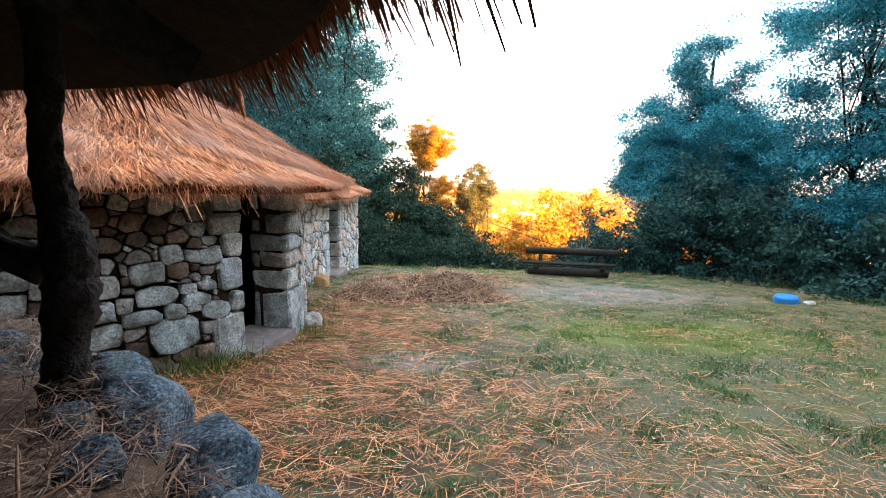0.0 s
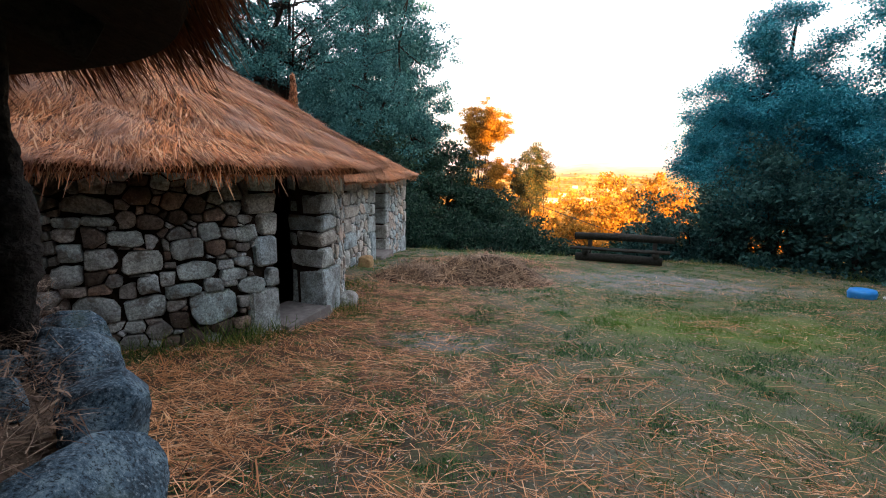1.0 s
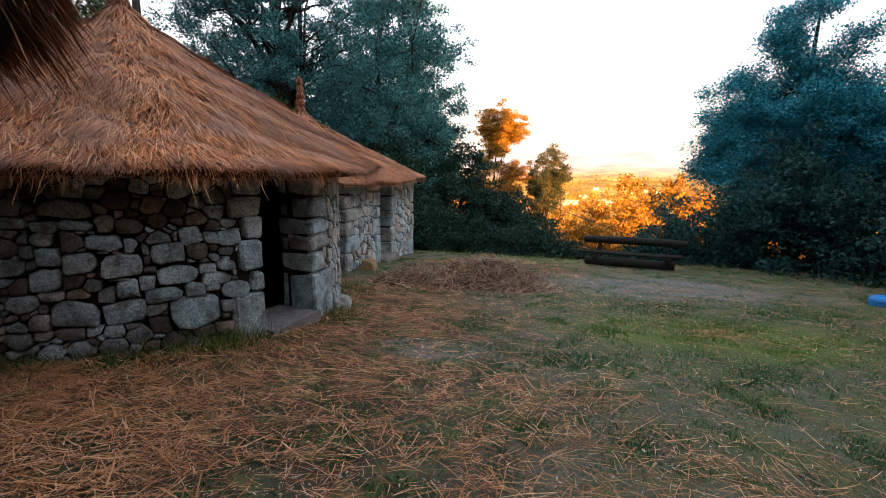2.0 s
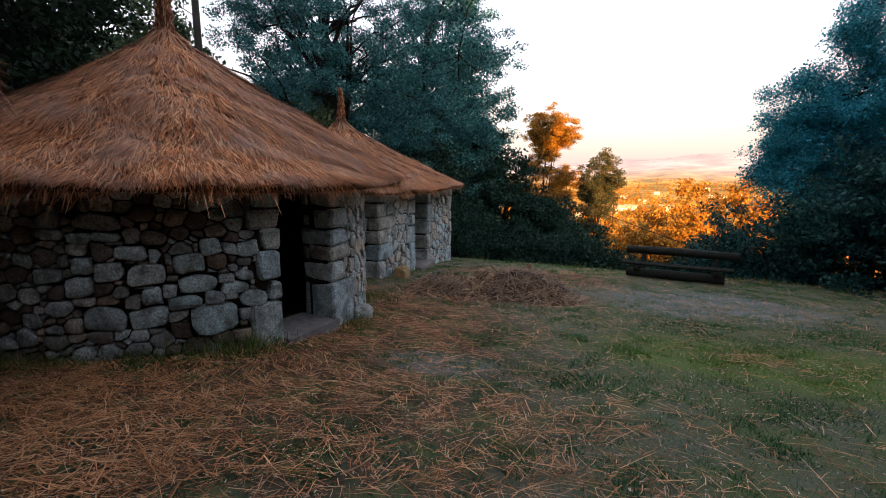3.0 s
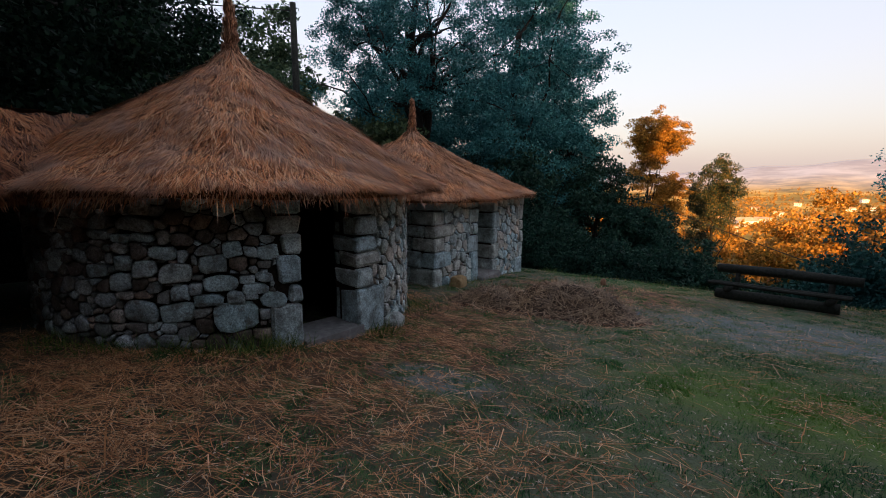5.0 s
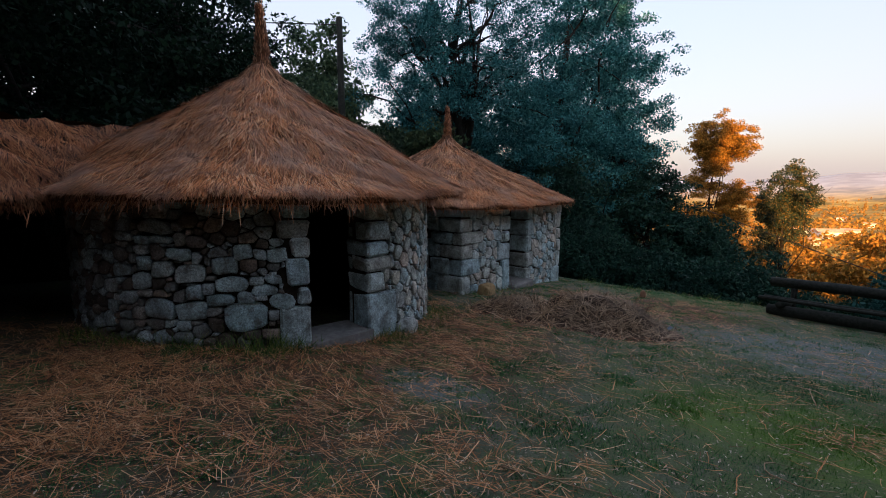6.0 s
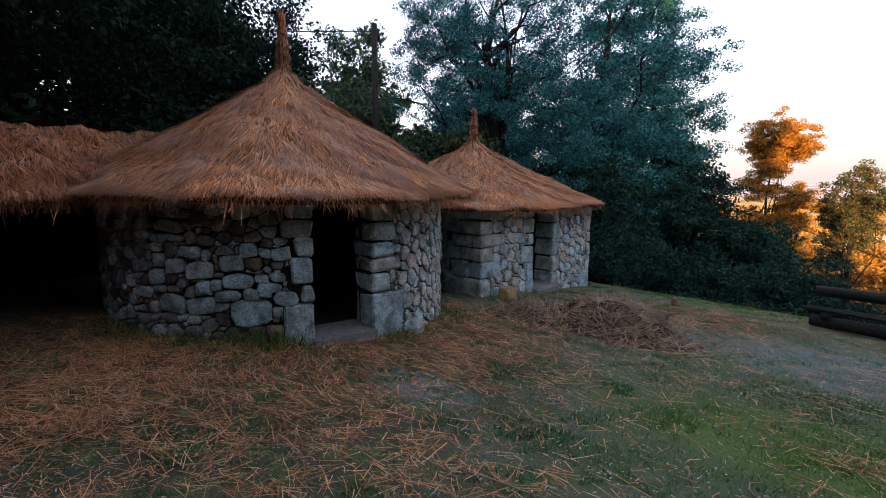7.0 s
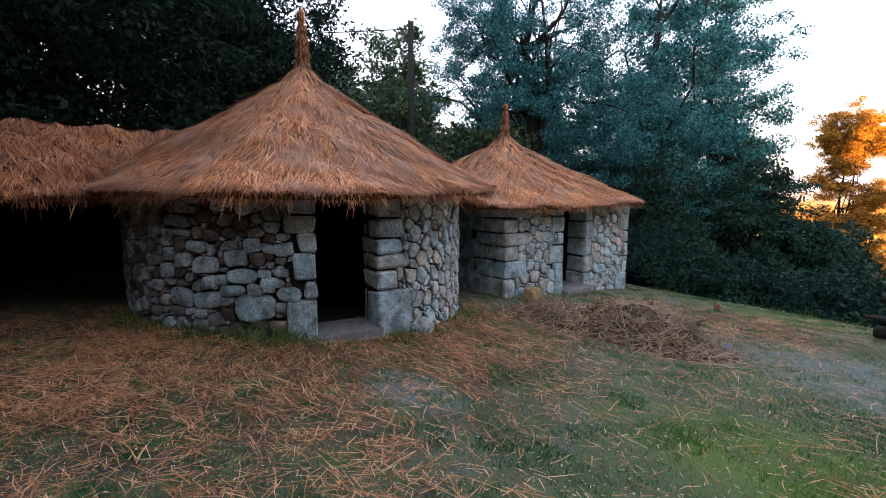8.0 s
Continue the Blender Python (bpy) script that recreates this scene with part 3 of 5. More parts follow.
# ---- thatch ----
def thatch(parent, P, nu, nv, straws, fringe, closed, seed, thick=0.11, length=(0.12, 0.34), loose=0.0, fine=1.0, shag=1.0, under=1.0, name="thatched_roof", bed=None, coat=None):
    """A thatched slope over the surface P(u, v), v running down to the eave: a shell, a coat of straws and a hanging fringe."""
    rng = np.random.default_rng(seed)

    def frame_at(u, v):
        e = 1e-3
        du, dv = P(u + e, v) - P(u - e, v), P(u, np.minimum(v + e, 1)) - P(u, np.maximum(v - e, 0))
        n = np.cross(du, dv)
        n = unit(n) * np.sign(n[..., 2:3] + 1e-9)
        return unit(dv), n, unit(du)

    u, v = np.meshgrid(np.linspace(0, 1, nu), np.linspace(0, 1, nv), indexing="ij")
    p = P(u, v)
    _, n, _ = frame_at(u, v)
    lump = (0.045 * noise2(u * 30, v * 9, 1.0, seed) + 0.024 * noise2(u * 90, v * 25, 1.0, seed + 3))[..., None]
    top, low = p + n * lump, p - n * thick * (0.55 + 0.45 * v[..., None])
    i, j = np.meshgrid(np.arange(nu - 1), np.arange(nv - 1), indexing="ij")
    k = (i * nv + j).ravel()
    q = np.stack([k, k + nv, k + nv + 1, k + 1], -1)
    e = np.arange(nu - 1) * nv + nv - 1
    rim = np.stack([e, e + nv, e + nv + nu * nv, e + nu * nv], -1)
    faces = [q, q[:, ::-1] + nu * nv, rim]
    if not closed:
        e = np.arange(nv - 1)
        a = np.stack([e, e + 1, e + 1 + nu * nv, e + nu * nv], -1)
        faces += [a, a + (nu - 1) * nv]
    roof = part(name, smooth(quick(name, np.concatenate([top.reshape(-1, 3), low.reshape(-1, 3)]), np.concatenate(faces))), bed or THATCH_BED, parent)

    m = straws * 4
    u, v = rng.random(m), rng.random(m)
    v = np.where(rng.random(m) < 0.18, 0.80 + 0.2 * v, v)
    e = 1e-3
    area = np.linalg.norm(np.cross(P(u + e, v) - P(u - e, v), P(u, np.minimum(v + e, 1)) - P(u, np.maximum(v - e, 0))), axis=-1)
    keep = rng.random(m) < area / area.max() * 0.9
    u, v = u[keep][:straws], v[keep][:straws]
    d, n, a = frame_at(u, v)
    c = len(u)
    lump = 0.045 * noise2(u * 30, v * 9, 1.0, seed) + 0.024 * noise2(u * 90, v * 25, 1.0, seed + 3)
    swirl = 0.36 * noise2(u * 40, v * 12, 1.0, seed + 5) + 0.28 * rng.standard_normal(c)
    way = unit(d + a * swirl[:, None] + n * (0.03 + 0.055 * rng.standard_normal(c))[:, None])
    foot = P(u, v) + n * (lump + 0.012 * rng.random(c))[:, None]
    chunk = [ribbons(foot, way, n, np.minimum(rng.uniform(length[0], length[1], c), np.linalg.norm(P(u, np.ones(c)) - P(u, v), axis=-1) + rng.uniform(0.04, 0.11, c)), np.where(rng.random(c) < 0.4, rng.uniform(0.008, 0.013, c), rng.uniform(0.004, 0.008, c)), n * (rng.standard_normal(c) * 0.022)[:, None] + [0, 0, -0.015])]
    u, v = rng.random(fringe), rng.uniform(0.93 - 0.2 * (under - 1), 1.0, fringe)
    d, n, a = frame_at(u, v)
    way = unit(d * 0.8 + a * (0.34 * (0.6 + 0.4 * shag) * rng.standard_normal(fringe))[:, None] + np.array([0, 0, -0.5]) + n * (0.15 * rng.standard_normal(fringe))[:, None])
    foot = P(u, v) - n * (thick * under * rng.random(fringe))[:, None]
    long = shag * (0.4 + 0.6 * fine) * rng.uniform(0.04, 0.19, fringe) * (0.75 + 0.45 * noise2(u * 60, v, 1.0, seed)) * np.where(rng.random(fringe) < 0.012 + loose, 2.3, 1.0)
    chunk.append(ribbons(foot, way, n, long, fine * rng.uniform(0.004, 0.011, fringe), np.array([0, 0, -1.0]) * (0.05 * rng.random(fringe))[:, None]))
    ob = part("straw_coat", quick("straw_coat", *join(chunk)), coat or THATCH, roof)
    ob["kind"] = "stuff"
    return roof


def cone(cx, cy, radius, profile, turn=0.0):
    """The surface of a thatched cap: profile is a list of (share of the radius, height)."""
    ps, pz = [p[0] for p in profile], [p[1] for p in profile]

    def P(u, v):
        a = u * 2 * np.pi + turn
        s = 0.03 + 0.97 * v
        r = radius(a) * s
        return np.stack([cx + r * np.cos(a), cy + r * np.sin(a), np.interp(s, ps, pz) + 0.02 * np.sin(5 * a) * s], -1)
    return P


def finial(parent, x, y, z0, z1, r, seed):
    """A bound bundle of straw on the roof's peak, with swellings between its ties."""
    rng = np.random.default_rng(seed)
    n = 26
    t = np.linspace(0, 1, n)
    rad = r * (1.3 - 0.8 * t) * (0.78 + 0.42 * np.abs(np.sin(t * np.pi * 5)) ** 0.7)
    pts = np.stack([x + 0.03 * t * np.sin(3 * t), y + 0.02 * np.sin(4 * t), z0 + (z1 - z0) * t], -1)
    ob = part("finial", tube_mesh("finial", [(pts, rad)], 14, 0.06, seed), THATCH_BED, parent, "bound straw finial")
    c = 900
    s, a = rng.random(c), rng.random(c) * 2 * np.pi
    rr = np.interp(s, t, rad)
    foot = np.stack([x + 0.03 * s * np.sin(3 * s) + rr * np.cos(a), y + rr * np.sin(a), z0 + (z1 - z0) * s], -1)
    out = np.stack([np.cos(a), np.sin(a), np.zeros(c)], -1)
    way = unit(np.array([0, 0, 1.0]) + out * (0.12 * rng.standard_normal(c) + 0.05)[:, None] + 0.1 * rng.standard_normal((c, 3)))
    part("straw", quick("straw", *ribbons(foot, way, out, rng.uniform(0.03, 0.09, c), rng.uniform(0.004, 0.008, c), out * 0.01)), THATCH, ob)["kind"] = "stuff"
    return ob


# ---- the round hut ----
HX, HY, HR = -4.45, 5.70, 2.64
hut = thing("round_hut", "round rubble granite hut with conical thatch and open doorway", "hut", (HX, HY, -0.3), "thatched huts")


def round_face(s, z, d):
    """The wall is not quite round: it swells towards the passage."""
    a = s / HR
    r = 2.38 + 0.346 * math.cos(a) - 0.162 * math.sin(a) - 0.107 * math.cos(2 * a) + 0.034 * math.sin(2 * a) + d
    return (HX + r * math.cos(a), HY + r * math.sin(a), z)


D0, D1 = HR * radians(-24.7), HR * radians(-8.4)
TOP1, LOW1 = 1.62, -0.62
wall1 = wall_body("wall", round_face, [(D1 + 0.02, D0 - 0.02 + 2 * math.pi * HR)], LOW1, TOP1, 0.42, EARTH_JOINT, hut)
rng = random.Random(4)
# courses of dressed blocks on both sides of the doorway
left_courses = [-0.45, 0.21, 0.42, 0.76, 0.99, 1.20, 1.60]
left_width = [0.34, 0.15, 0.26, 0.20, 0.36, 0.30]
for z0, z1, w in zip(left_courses, left_courses[1:], left_width):
    deep = rng.choice((-0.44, -0.30, -0.17))
    block(D0 - w, D0, z0 + 0.012, z1 - 0.012, deep, 0.03, round_face, DRESSED, wall1, rng)
    if deep > -0.4:
        block(D0 - 0.3, D0 - 0.01, z0 + 0.012, z1 - 0.012, -0.44, deep - 0.012, round_face, GRANITE, wall1, rng)
right_courses = [-0.45, 0.21, 0.47, 0.68, 0.88, 1.14, 1.60]
right_width = [0.50, 0.29, 0.45, 0.37, 0.40, 0.36]
for z0, z1, w in zip(right_courses, right_courses[1:], right_width):
    deep = rng.choice((-0.44, -0.26, -0.15, -0.32))
    block(D1, D1 + w, z0 + 0.012, z1 - 0.012, deep, 0.045, round_face, DRESSED, wall1, rng)
    if deep > -0.4:
        block(D1 + 0.01, D1 + 0.3, z0 + 0.012, z1 - 0.012, -0.44, deep - 0.012, round_face, GRANITE, wall1, rng)
# the largest stones of the wall before the doorway: from, to, bottom, top
LARGE = [(-2.87, -2.52, 1.07, 1.22), (-3.21, -2.96, 0.99, 1.09), (-2.95, -2.76, 0.96, 1.05), (-2.75, -2.53, 0.96, 1.05), (-2.51, -2.38, 0.93, 1.09), (-2.60, -2.34, 0.78, 0.92),
         (-2.94, -2.76, 0.67, 0.83), (-2.76, -2.54, 0.59, 0.77), (-2.51, -2.22, 0.54, 0.75), (-3.00, -2.78, 0.46, 0.65), (-2.16, -1.88, 0.62, 0.81), (-1.93, -1.74, 0.78, 0.95),
         (-1.60, -1.38, 0.73, 0.89), (-2.12, -1.79, 0.42, 0.59), (-3.23, -3.01, 0.59, 0.74), (-1.76, -1.49, 0.37, 0.48), (-2.89, -2.55, 0.13, 0.37), (-2.53, -2.22, 0.12, 0.32),
         (-2.23, -1.94, 0.27, 0.40), (-1.92, -1.74, 0.27, 0.42), (-1.59, -1.31, 0.19, 0.37), (-2.05, -1.61, -0.03, 0.30), (-2.42, -2.25, 0.34, 0.51), (-1.63, -1.44, 0.49, 0.59)]


def roundish(box, rng):
    """The outline of a large rounded stone."""
    a, b, c, d = box
    w, h = b - a, d - c
    p = []
    for x, y, sx, sy in ((a, c, 1, 1), (b, c, -1, 1), (b, d, -1, -1), (a, d, 1, -1)):
        k, m = rng.choice((0.14, 0.24, 0.36, 0.46)) + rng.uniform(-0.05, 0.04), rng.choice((0.16, 0.30, 0.46)) + rng.uniform(-0.05, 0.04)
        e, g = rng.uniform(-0.016, 0.010), rng.uniform(-0.014, 0.008)
        one, two = (x + sx * w * k, y - sy * e), (x - sx * g, y + sy * h * m)
        mid = (x + sx * w * k * 0.33, y + sy * h * m * 0.33)
        p += [two, mid, one] if sx * sy > 0 else [one, mid, two]
    t = rng.uniform(-0.11, 0.11)
    mx, my = (a + b) / 2, (c + d) / 2
    return [(mx + (x - mx) * math.cos(t) - (y - my) * math.sin(t), my + (y - my) * math.cos(t) + (x - mx) * math.sin(t)) for x, y in p]


rng_big = random.Random(6)
cells = random_rubble(HR * radians(-112), D0 - 0.12, -0.5, 1.6, (0.020, 0.085), 0.012, 11, LARGE, 1.25, 12000)
def beside(cells, courses, widths, edge, sign):
    """Trims outlines to the uneven edge of the dressed blocks."""
    out = []
    for poly in cells:
        cz = sum(p[1] for p in poly) / len(poly)
        for a, b, w in zip(courses, courses[1:], widths):
            if a <= cz < b:
                poly = clip(poly, sign, 0, sign * (edge - sign * (w + 0.015)))
        if len(poly) >= 4:
            size = max(p[0] for p in poly) - min(p[0] for p in poly)
            if size > 0.03:
                out.append(poly)
    return out
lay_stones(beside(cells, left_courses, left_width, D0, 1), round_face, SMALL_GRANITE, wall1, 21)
lay_stones([roundish(b, rng_big) for b in LARGE], round_face, GRANITE, wall1, 29)
cells = random_rubble(D1 + 0.16, HR * radians(52), -0.6, 1.6, (0.026, 0.115), 0.024, 12, (), 0.95, 7000)
lay_stones(beside(cells, right_courses, right_width, D1, -1), round_face, PALE_GRANITE, wall1, 22)
cells = rubble(HR * radians(53), HR * radians(247), -0.6, 1.6, (0.14, 0.28), (0.9, 2.0), 0.02, 13)
lay_joined(cells, round_face, GRANITE, wall1, 23)
lintel = block(D0 - 0.25, D1 + 0.25, 1.42, 1.60, -0.42, -0.04, round_face, LOG, wall1, rng, "lintel")
part("threshold", poly_mesh("threshold", *(lambda vs: (vs, [(0, 1, 2, 3), (7, 6, 5, 4), (0, 4, 5, 1), (1, 5, 6, 2), (2, 6, 7, 3), (3, 7, 4, 0)]))(
    [round_face(s, z, d) for z in (-0.5, -0.235) for s, d in ((D0 - 0.02, -0.5), (D1 + 0.04, -0.5), (D1 + 0.03, 0.10), (D0 - 0.02, 0.15))]), False), SLAB, hut, "flat worn threshold stone")
roof1 = thatch(hut, cone(HX, HY, lambda a: 3.14 + 0.05 * np.sin(3 * a + 1) + 0.03 * np.sin(7 * a), [(0, 3.55), (0.05, 3.40), (0.11, 3.20), (0.25, 2.90), (0.57, 2.30), (0.93, 1.60), (1.0, 1.50)]), 160, 40, 125000, 17000, True, 31, loose=0.016, shag=0.95)
finial(roof1, HX - 0.05, HY + 0.02, 3.38, 4.35, 0.092, 5)

# ---- the square hut below it ----
F0, F1 = Vector((-2.86, 9.03)), Vector((-2.51, 13.42))
along = (F1 - F0).normalized()
out2 = Vector((along.y, -along.x))
L2, W2 = (F1 - F0).length, 4.5
hut2 = thing("square_hut", "square granite hut with hipped straw thatch and narrow doorway", "hut", (-4.94, 11.5, -1.0), "thatched huts")


def facade(s, z, d):
    p = F0 + along * s + out2 * d
    return (p.x, p.y, z)


def side_south(s, z, d):
    p = F0 - out2 * s - along * d
    return (p.x, p.y, z)


def side_back(s, z, d):
    p = F0 - out2 * W2 + along * s - out2 * d
    return (p.x, p.y, z)


def side_north(s, z, d):
    p = F1 - out2 * s + along * d
    return (p.x, p.y, z)


E0, E1 = 1.81, 2.60
LOW2, TOP2 = -1.3, 1.2
wall2 = wall_body("wall", facade, [(0.04, E0 - 0.02), (E1 + 0.02, L2 - 0.04)], LOW2, TOP2, 0.5, EARTH_JOINT, hut2)
wall_body("wall", side_south, [(0.5, W2)], LOW2, TOP2, 0.5, EARTH_JOINT, hut2)
wall_body("wall", side_north, [(0.5, W2)], LOW2, TOP2, 0.5, EARTH_JOINT, hut2)
wall_body("wall", side_back, [(0.5, L2 - 0.5)], LOW2, TOP2, 0.5, EARTH_JOINT, hut2)
south2 = hut2.children[1]
corner = [-0.75, -0.30, 0.06, 0.36, 0.62, 0.92, 1.18]
corner_w = [0.30, 0.62, 0.36, 0.70, 0.34, 0.5]
jamb_l = [-0.9, -0.12, 0.28, 0.55, 0.9, 1.18]
jamb_lw = [0.28, 0.52, 0.24, 0.46, 0.3]
jamb_r = [-0.95, -0.45, -0.05, 0.35, 0.75, 1.18]
jamb_rw = [0.22, 0.34, 0.24, 0.30, 0.26]
end_r = [-1.1, -0.6, -0.2, 0.15, 0.45, 0.85, 1.18]
end_rw = [0.5, 0.25, 0.22, 0.26, 0.42, 0.25]
for z0, z1, w in zip(corner, corner[1:], corner_w):
    deep = 0.95 - w
    block(-0.02, w, z0 + 0.01, z1 - 0.01, -deep, 0.03, facade, DRESSED, wall2, rng)
    block(deep + 0.02, deep + 0.02 + 0.8 * w, z0 + 0.01, z1 - 0.01, -0.3, 0.03, side_south, GRANITE, south2, rng)
for z0, z1, w in zip(jamb_l, jamb_l[1:], jamb_lw):
    block(E0 - w, E0, z0 + 0.01, z1 - 0.01, -0.5, 0.03, facade, DRESSED, wall2, rng)
for z0, z1, w in zip(jamb_r, jamb_r[1:], jamb_rw):
    block(E1, E1 + w, z0 + 0.01, z1 - 0.01, -0.5, 0.03, facade, DRESSED, wall2, rng)
for z0, z1, w in zip(end_r, end_r[1:], end_rw):
    block(L2 - w, L2, z0 + 0.01, z1 - 0.01, -0.4, 0.03, facade, DRESSED, wall2, rng)
cells = beside(beside(random_rubble(0.14, E0 - 0.1, -0.8, 1.15, (0.030, 0.135), 0.022, 14, (), 1.2, 5000), corner, corner_w, 0.0, -1), jamb_l, jamb_lw, E0, 1)
lay_stones(cells, facade, PALE_GRANITE, wall2, 24)
cells = beside(beside(random_rubble(E1 + 0.1, L2 - 0.1, -1.15, 1.15, (0.030, 0.125), 0.022, 15, (), 1.1, 5000), jamb_r, jamb_rw, E1, -1), end_r, end_rw, L2, 1)
lay_stones(cells, facade, PALE_GRANITE, wall2, 25)
cells = beside(random_rubble(0.4, W2, -0.9, 1.15, (0.06, 0.16), 0.016, 16, (), 1.3, 4000), corner, corner_w, 0.31, -1)
lay_stones(cells, side_south, GRANITE, south2, 26)
block(E0 - 0.2, E1 + 0.2, 1.02, 1.18, -0.5, -0.04, facade, LOG, wall2, rng, "lintel")
block(E0 - 0.05, E1 + 0.1, -1.2, -0.72, -0.5, 0.2, facade, SLAB, hut2, rng, "threshold")


def rounded_square(half_a, half_b, turn, power):
    def r(a):
        c, s = np.abs(np.cos(a - turn)), np.abs(np.sin(a - turn))
        return ((c / half_a) ** power + (s / half_b) ** power) ** (-1 / power)
    return r


mid2 = F0 + along * (L2 / 2) - out2 * (W2 / 2)
roof2 = thatch(hut2, cone(mid2.x, mid2.y, rounded_square(W2 / 2 + 0.50, L2 / 2 + 0.66, math.atan2(out2.y, out2.x), 5.0), [(0, 2.95), (0.05, 2.76), (0.13, 2.55), (0.35, 2.18), (0.8, 1.48), (1.0, 1.19)]), 160, 36, 65000, 12000, True, 32, loose=0.008, shag=0.95)
finial(roof2, mid2.x, mid2.y, 2.74, 3.60, 0.09, 6)

# ---- the thatched passage beside the round hut ----
passage = thing("covered_passage", "low thatched roof over a dark passage beside the hut", "roof", (-5.0, 2.2, 0.0))


def passage_roof(u, v):
    y = -1.6 + 5.9 * u
    x = -5.0 + 1.36 * v
    return np.stack([x, y, 2.36 - 0.30 * np.maximum(v, 0) ** 2 * 0.3 - 0.78 * v + 0.03 * np.sin(6 * u)], -1)


def passage_back(u, v):
    y = -1.6 + 5.9 * u
    return np.stack([-5.0 - 3.2 * v, y, 2.36 - 0.95 * v], -1)


thatch(passage, passage_roof, 60, 20, 36000, 6000, False, 33, bed=SHADED_BED, coat=DARK_THATCH)
# back slope and walls are unseen, added so the passage stays dark
thatch(passage, passage_back, 30, 10, 2500, 500, False, 34)
wall_body("wall", lambda s, z, d: (-7.9 + d, s, z), [(-1.6, 5.2)], -0.3, 1.4, 0.4, EARTH_JOINT, passage)
wall_body("wall", lambda s, z, d: (s, -1.4 + d, z), [(-7.9, -4.7)], -0.3, 1.6, 0.3, EARTH_JOINT, passage)

# ---- the porch at the start: raised bank of rocks, forked post and thatched eave ----
porch = thing("thatched_porch", "round thatched porch roof on rough tree-trunk posts", "roof", (-2.4, -1.2, 0.0))
roof3 = thatch(porch, cone(-2.4, -1.2, lambda a: 3.02 + 0.06 * np.sin(9 * a), [(0, 3.9), (0.1, 3.6), (0.5, 2.75), (1.0, 1.98)]), 160, 30, 16000, 22000, True, 35, thick=0.20, loose=-0.012, fine=1.0, shag=0.95, under=0.72, bed=SHADED_BED, coat=DARK_THATCH)
POST = [(-0.78, 0.90, 0.92), (-0.775, 0.90, 1.10), (-0.765, 0.90, 1.20), (-0.735, 0.89, 1.32), (-0.745, 0.91, 1.40), (-0.79, 0.94, 1.50), (-0.81, 0.95, 1.62), (-0.79, 0.95, 1.74), (-0.80, 0.95, 2.02)]
POST_R = [0.056, 0.044, 0.037, 0.047, 0.044, 0.034, 0.029, 0.029, 0.029]
ts = np.linspace(0, 8, 60)
fine_post = np.stack([np.interp(ts, range(9), [p[k] for p in POST]) for k in range(3)], -1)
post = part("post", tube_mesh("post", [(fine_post, np.interp(ts, range(9), POST_R) * (1 + 0.08 * np.sin(ts * 9) * np.sin(ts * 4.3))), ([(-0.79, 0.90, 1.36), (-0.88, 0.90, 1.40), (-0.98, 0.93, 1.47), (-1.12, 0.96, 1.62)], [0.036, 0.03, 0.026, 0.022])], 18, 0.085, 3), POST_BARK, porch, "forked dark tree-trunk post")
for k in range(16):
    a = radians(47.4 + k * 22.5)
    c, s = math.cos(a), math.sin(a)
    part("rafter", tube_mesh("rafter", [([(-2.4 + r * c, -1.2 + r * s, 1.74 + (2.85 - r) * 0.53) for r in (0.2, 1.5, 2.84)], [0.05, 0.045, 0.045])], 8, 0.03, k), POST_BARK, porch)
for x, y in ((-4.6, 0.2), (-4.8, -2.4), (-2.6, -3.7), (-0.4, -2.9)):
    part("post", tube_mesh("post", [([(x, y, -0.2), (x + 0.04, y, 0.9), (x, y + 0.03, 2.2)], [0.08, 0.07, 0.06])], 8, 0.06, 9), BARK, porch)

# unseen ring wall, added to block light towards the round hut
blocker_wall = wall_body("wall", lambda s, z, d: (-2.4 + (1.4 + d) * math.cos(s / 1.4), -1.2 + (1.4 + d) * math.sin(s / 1.4), z), [(0.0, 2 * math.pi * 1.4)], -0.2, 2.3, 0.4, EARTH_JOINT, porch)
lay_joined(rubble(0.0, 2 * math.pi * 1.4, -0.1, 2.1, (0.16, 0.3), (0.9, 2.0), 0.022, 18), lambda s, z, d: (-2.4 + (1.4 + d) * math.cos(s / 1.4), -1.2 + (1.4 + d) * math.sin(s / 1.4), z), GRANITE, blocker_wall, 28)
EDGE = [(-1.6, 1.35), (-1.25, 1.24), (-0.95, 1.09), (-0.60, 0.91), (-0.37, 0.70), (-0.24, 0.50), (-0.26, 0.20), (-0.36, -0.3), (-0.5, -1.2), (-0.6, -3.0)]
bank_v, bank_f = [], []
inner = [(-3.2, 1.0), (-2.2, 0.6), (-1.5, 0.4), (-1.2, 0.3), (-1.1, 0.2), (-1.1, 0.0), (-1.1, -0.1), (-1.2, -0.5), (-1.3, -1.2), (-1.6, -3.0)]
for (ex, ey), (ix, iy) in zip(EDGE, inner):
    for t, z in ((0.0, -0.3), (0.0, 1.03), (0.2, 1.105), (0.6, 1.12), (1.0, 1.12), (1.0, -0.3)):
        bank_v.append((ex + (ix - ex) * t, ey + (iy - ey) * t, z + 0.02 * math.sin(7 * ex + 9 * ey + 5 * t)))
for i in range(len(EDGE) - 1):
    for e in range(5):
        bank_f.append((6 * i + e, 6 * i + e + 1, 6 * i + 7 + e, 6 * i + 6 + e))
bank = thing("stone_bank", "raised bank of lichened boulders with a littered earth top", "retaining wall", (-1.0, 0.6, 0.0))
part("earth_top", poly_mesh("earth_top", bank_v, bank_f, False), plain_material("bank_earth", (0.06, 0.042, 0.03), (0.26, 0.185, 0.13), 40.0, 0.95, 0.9, 0.02), bank)


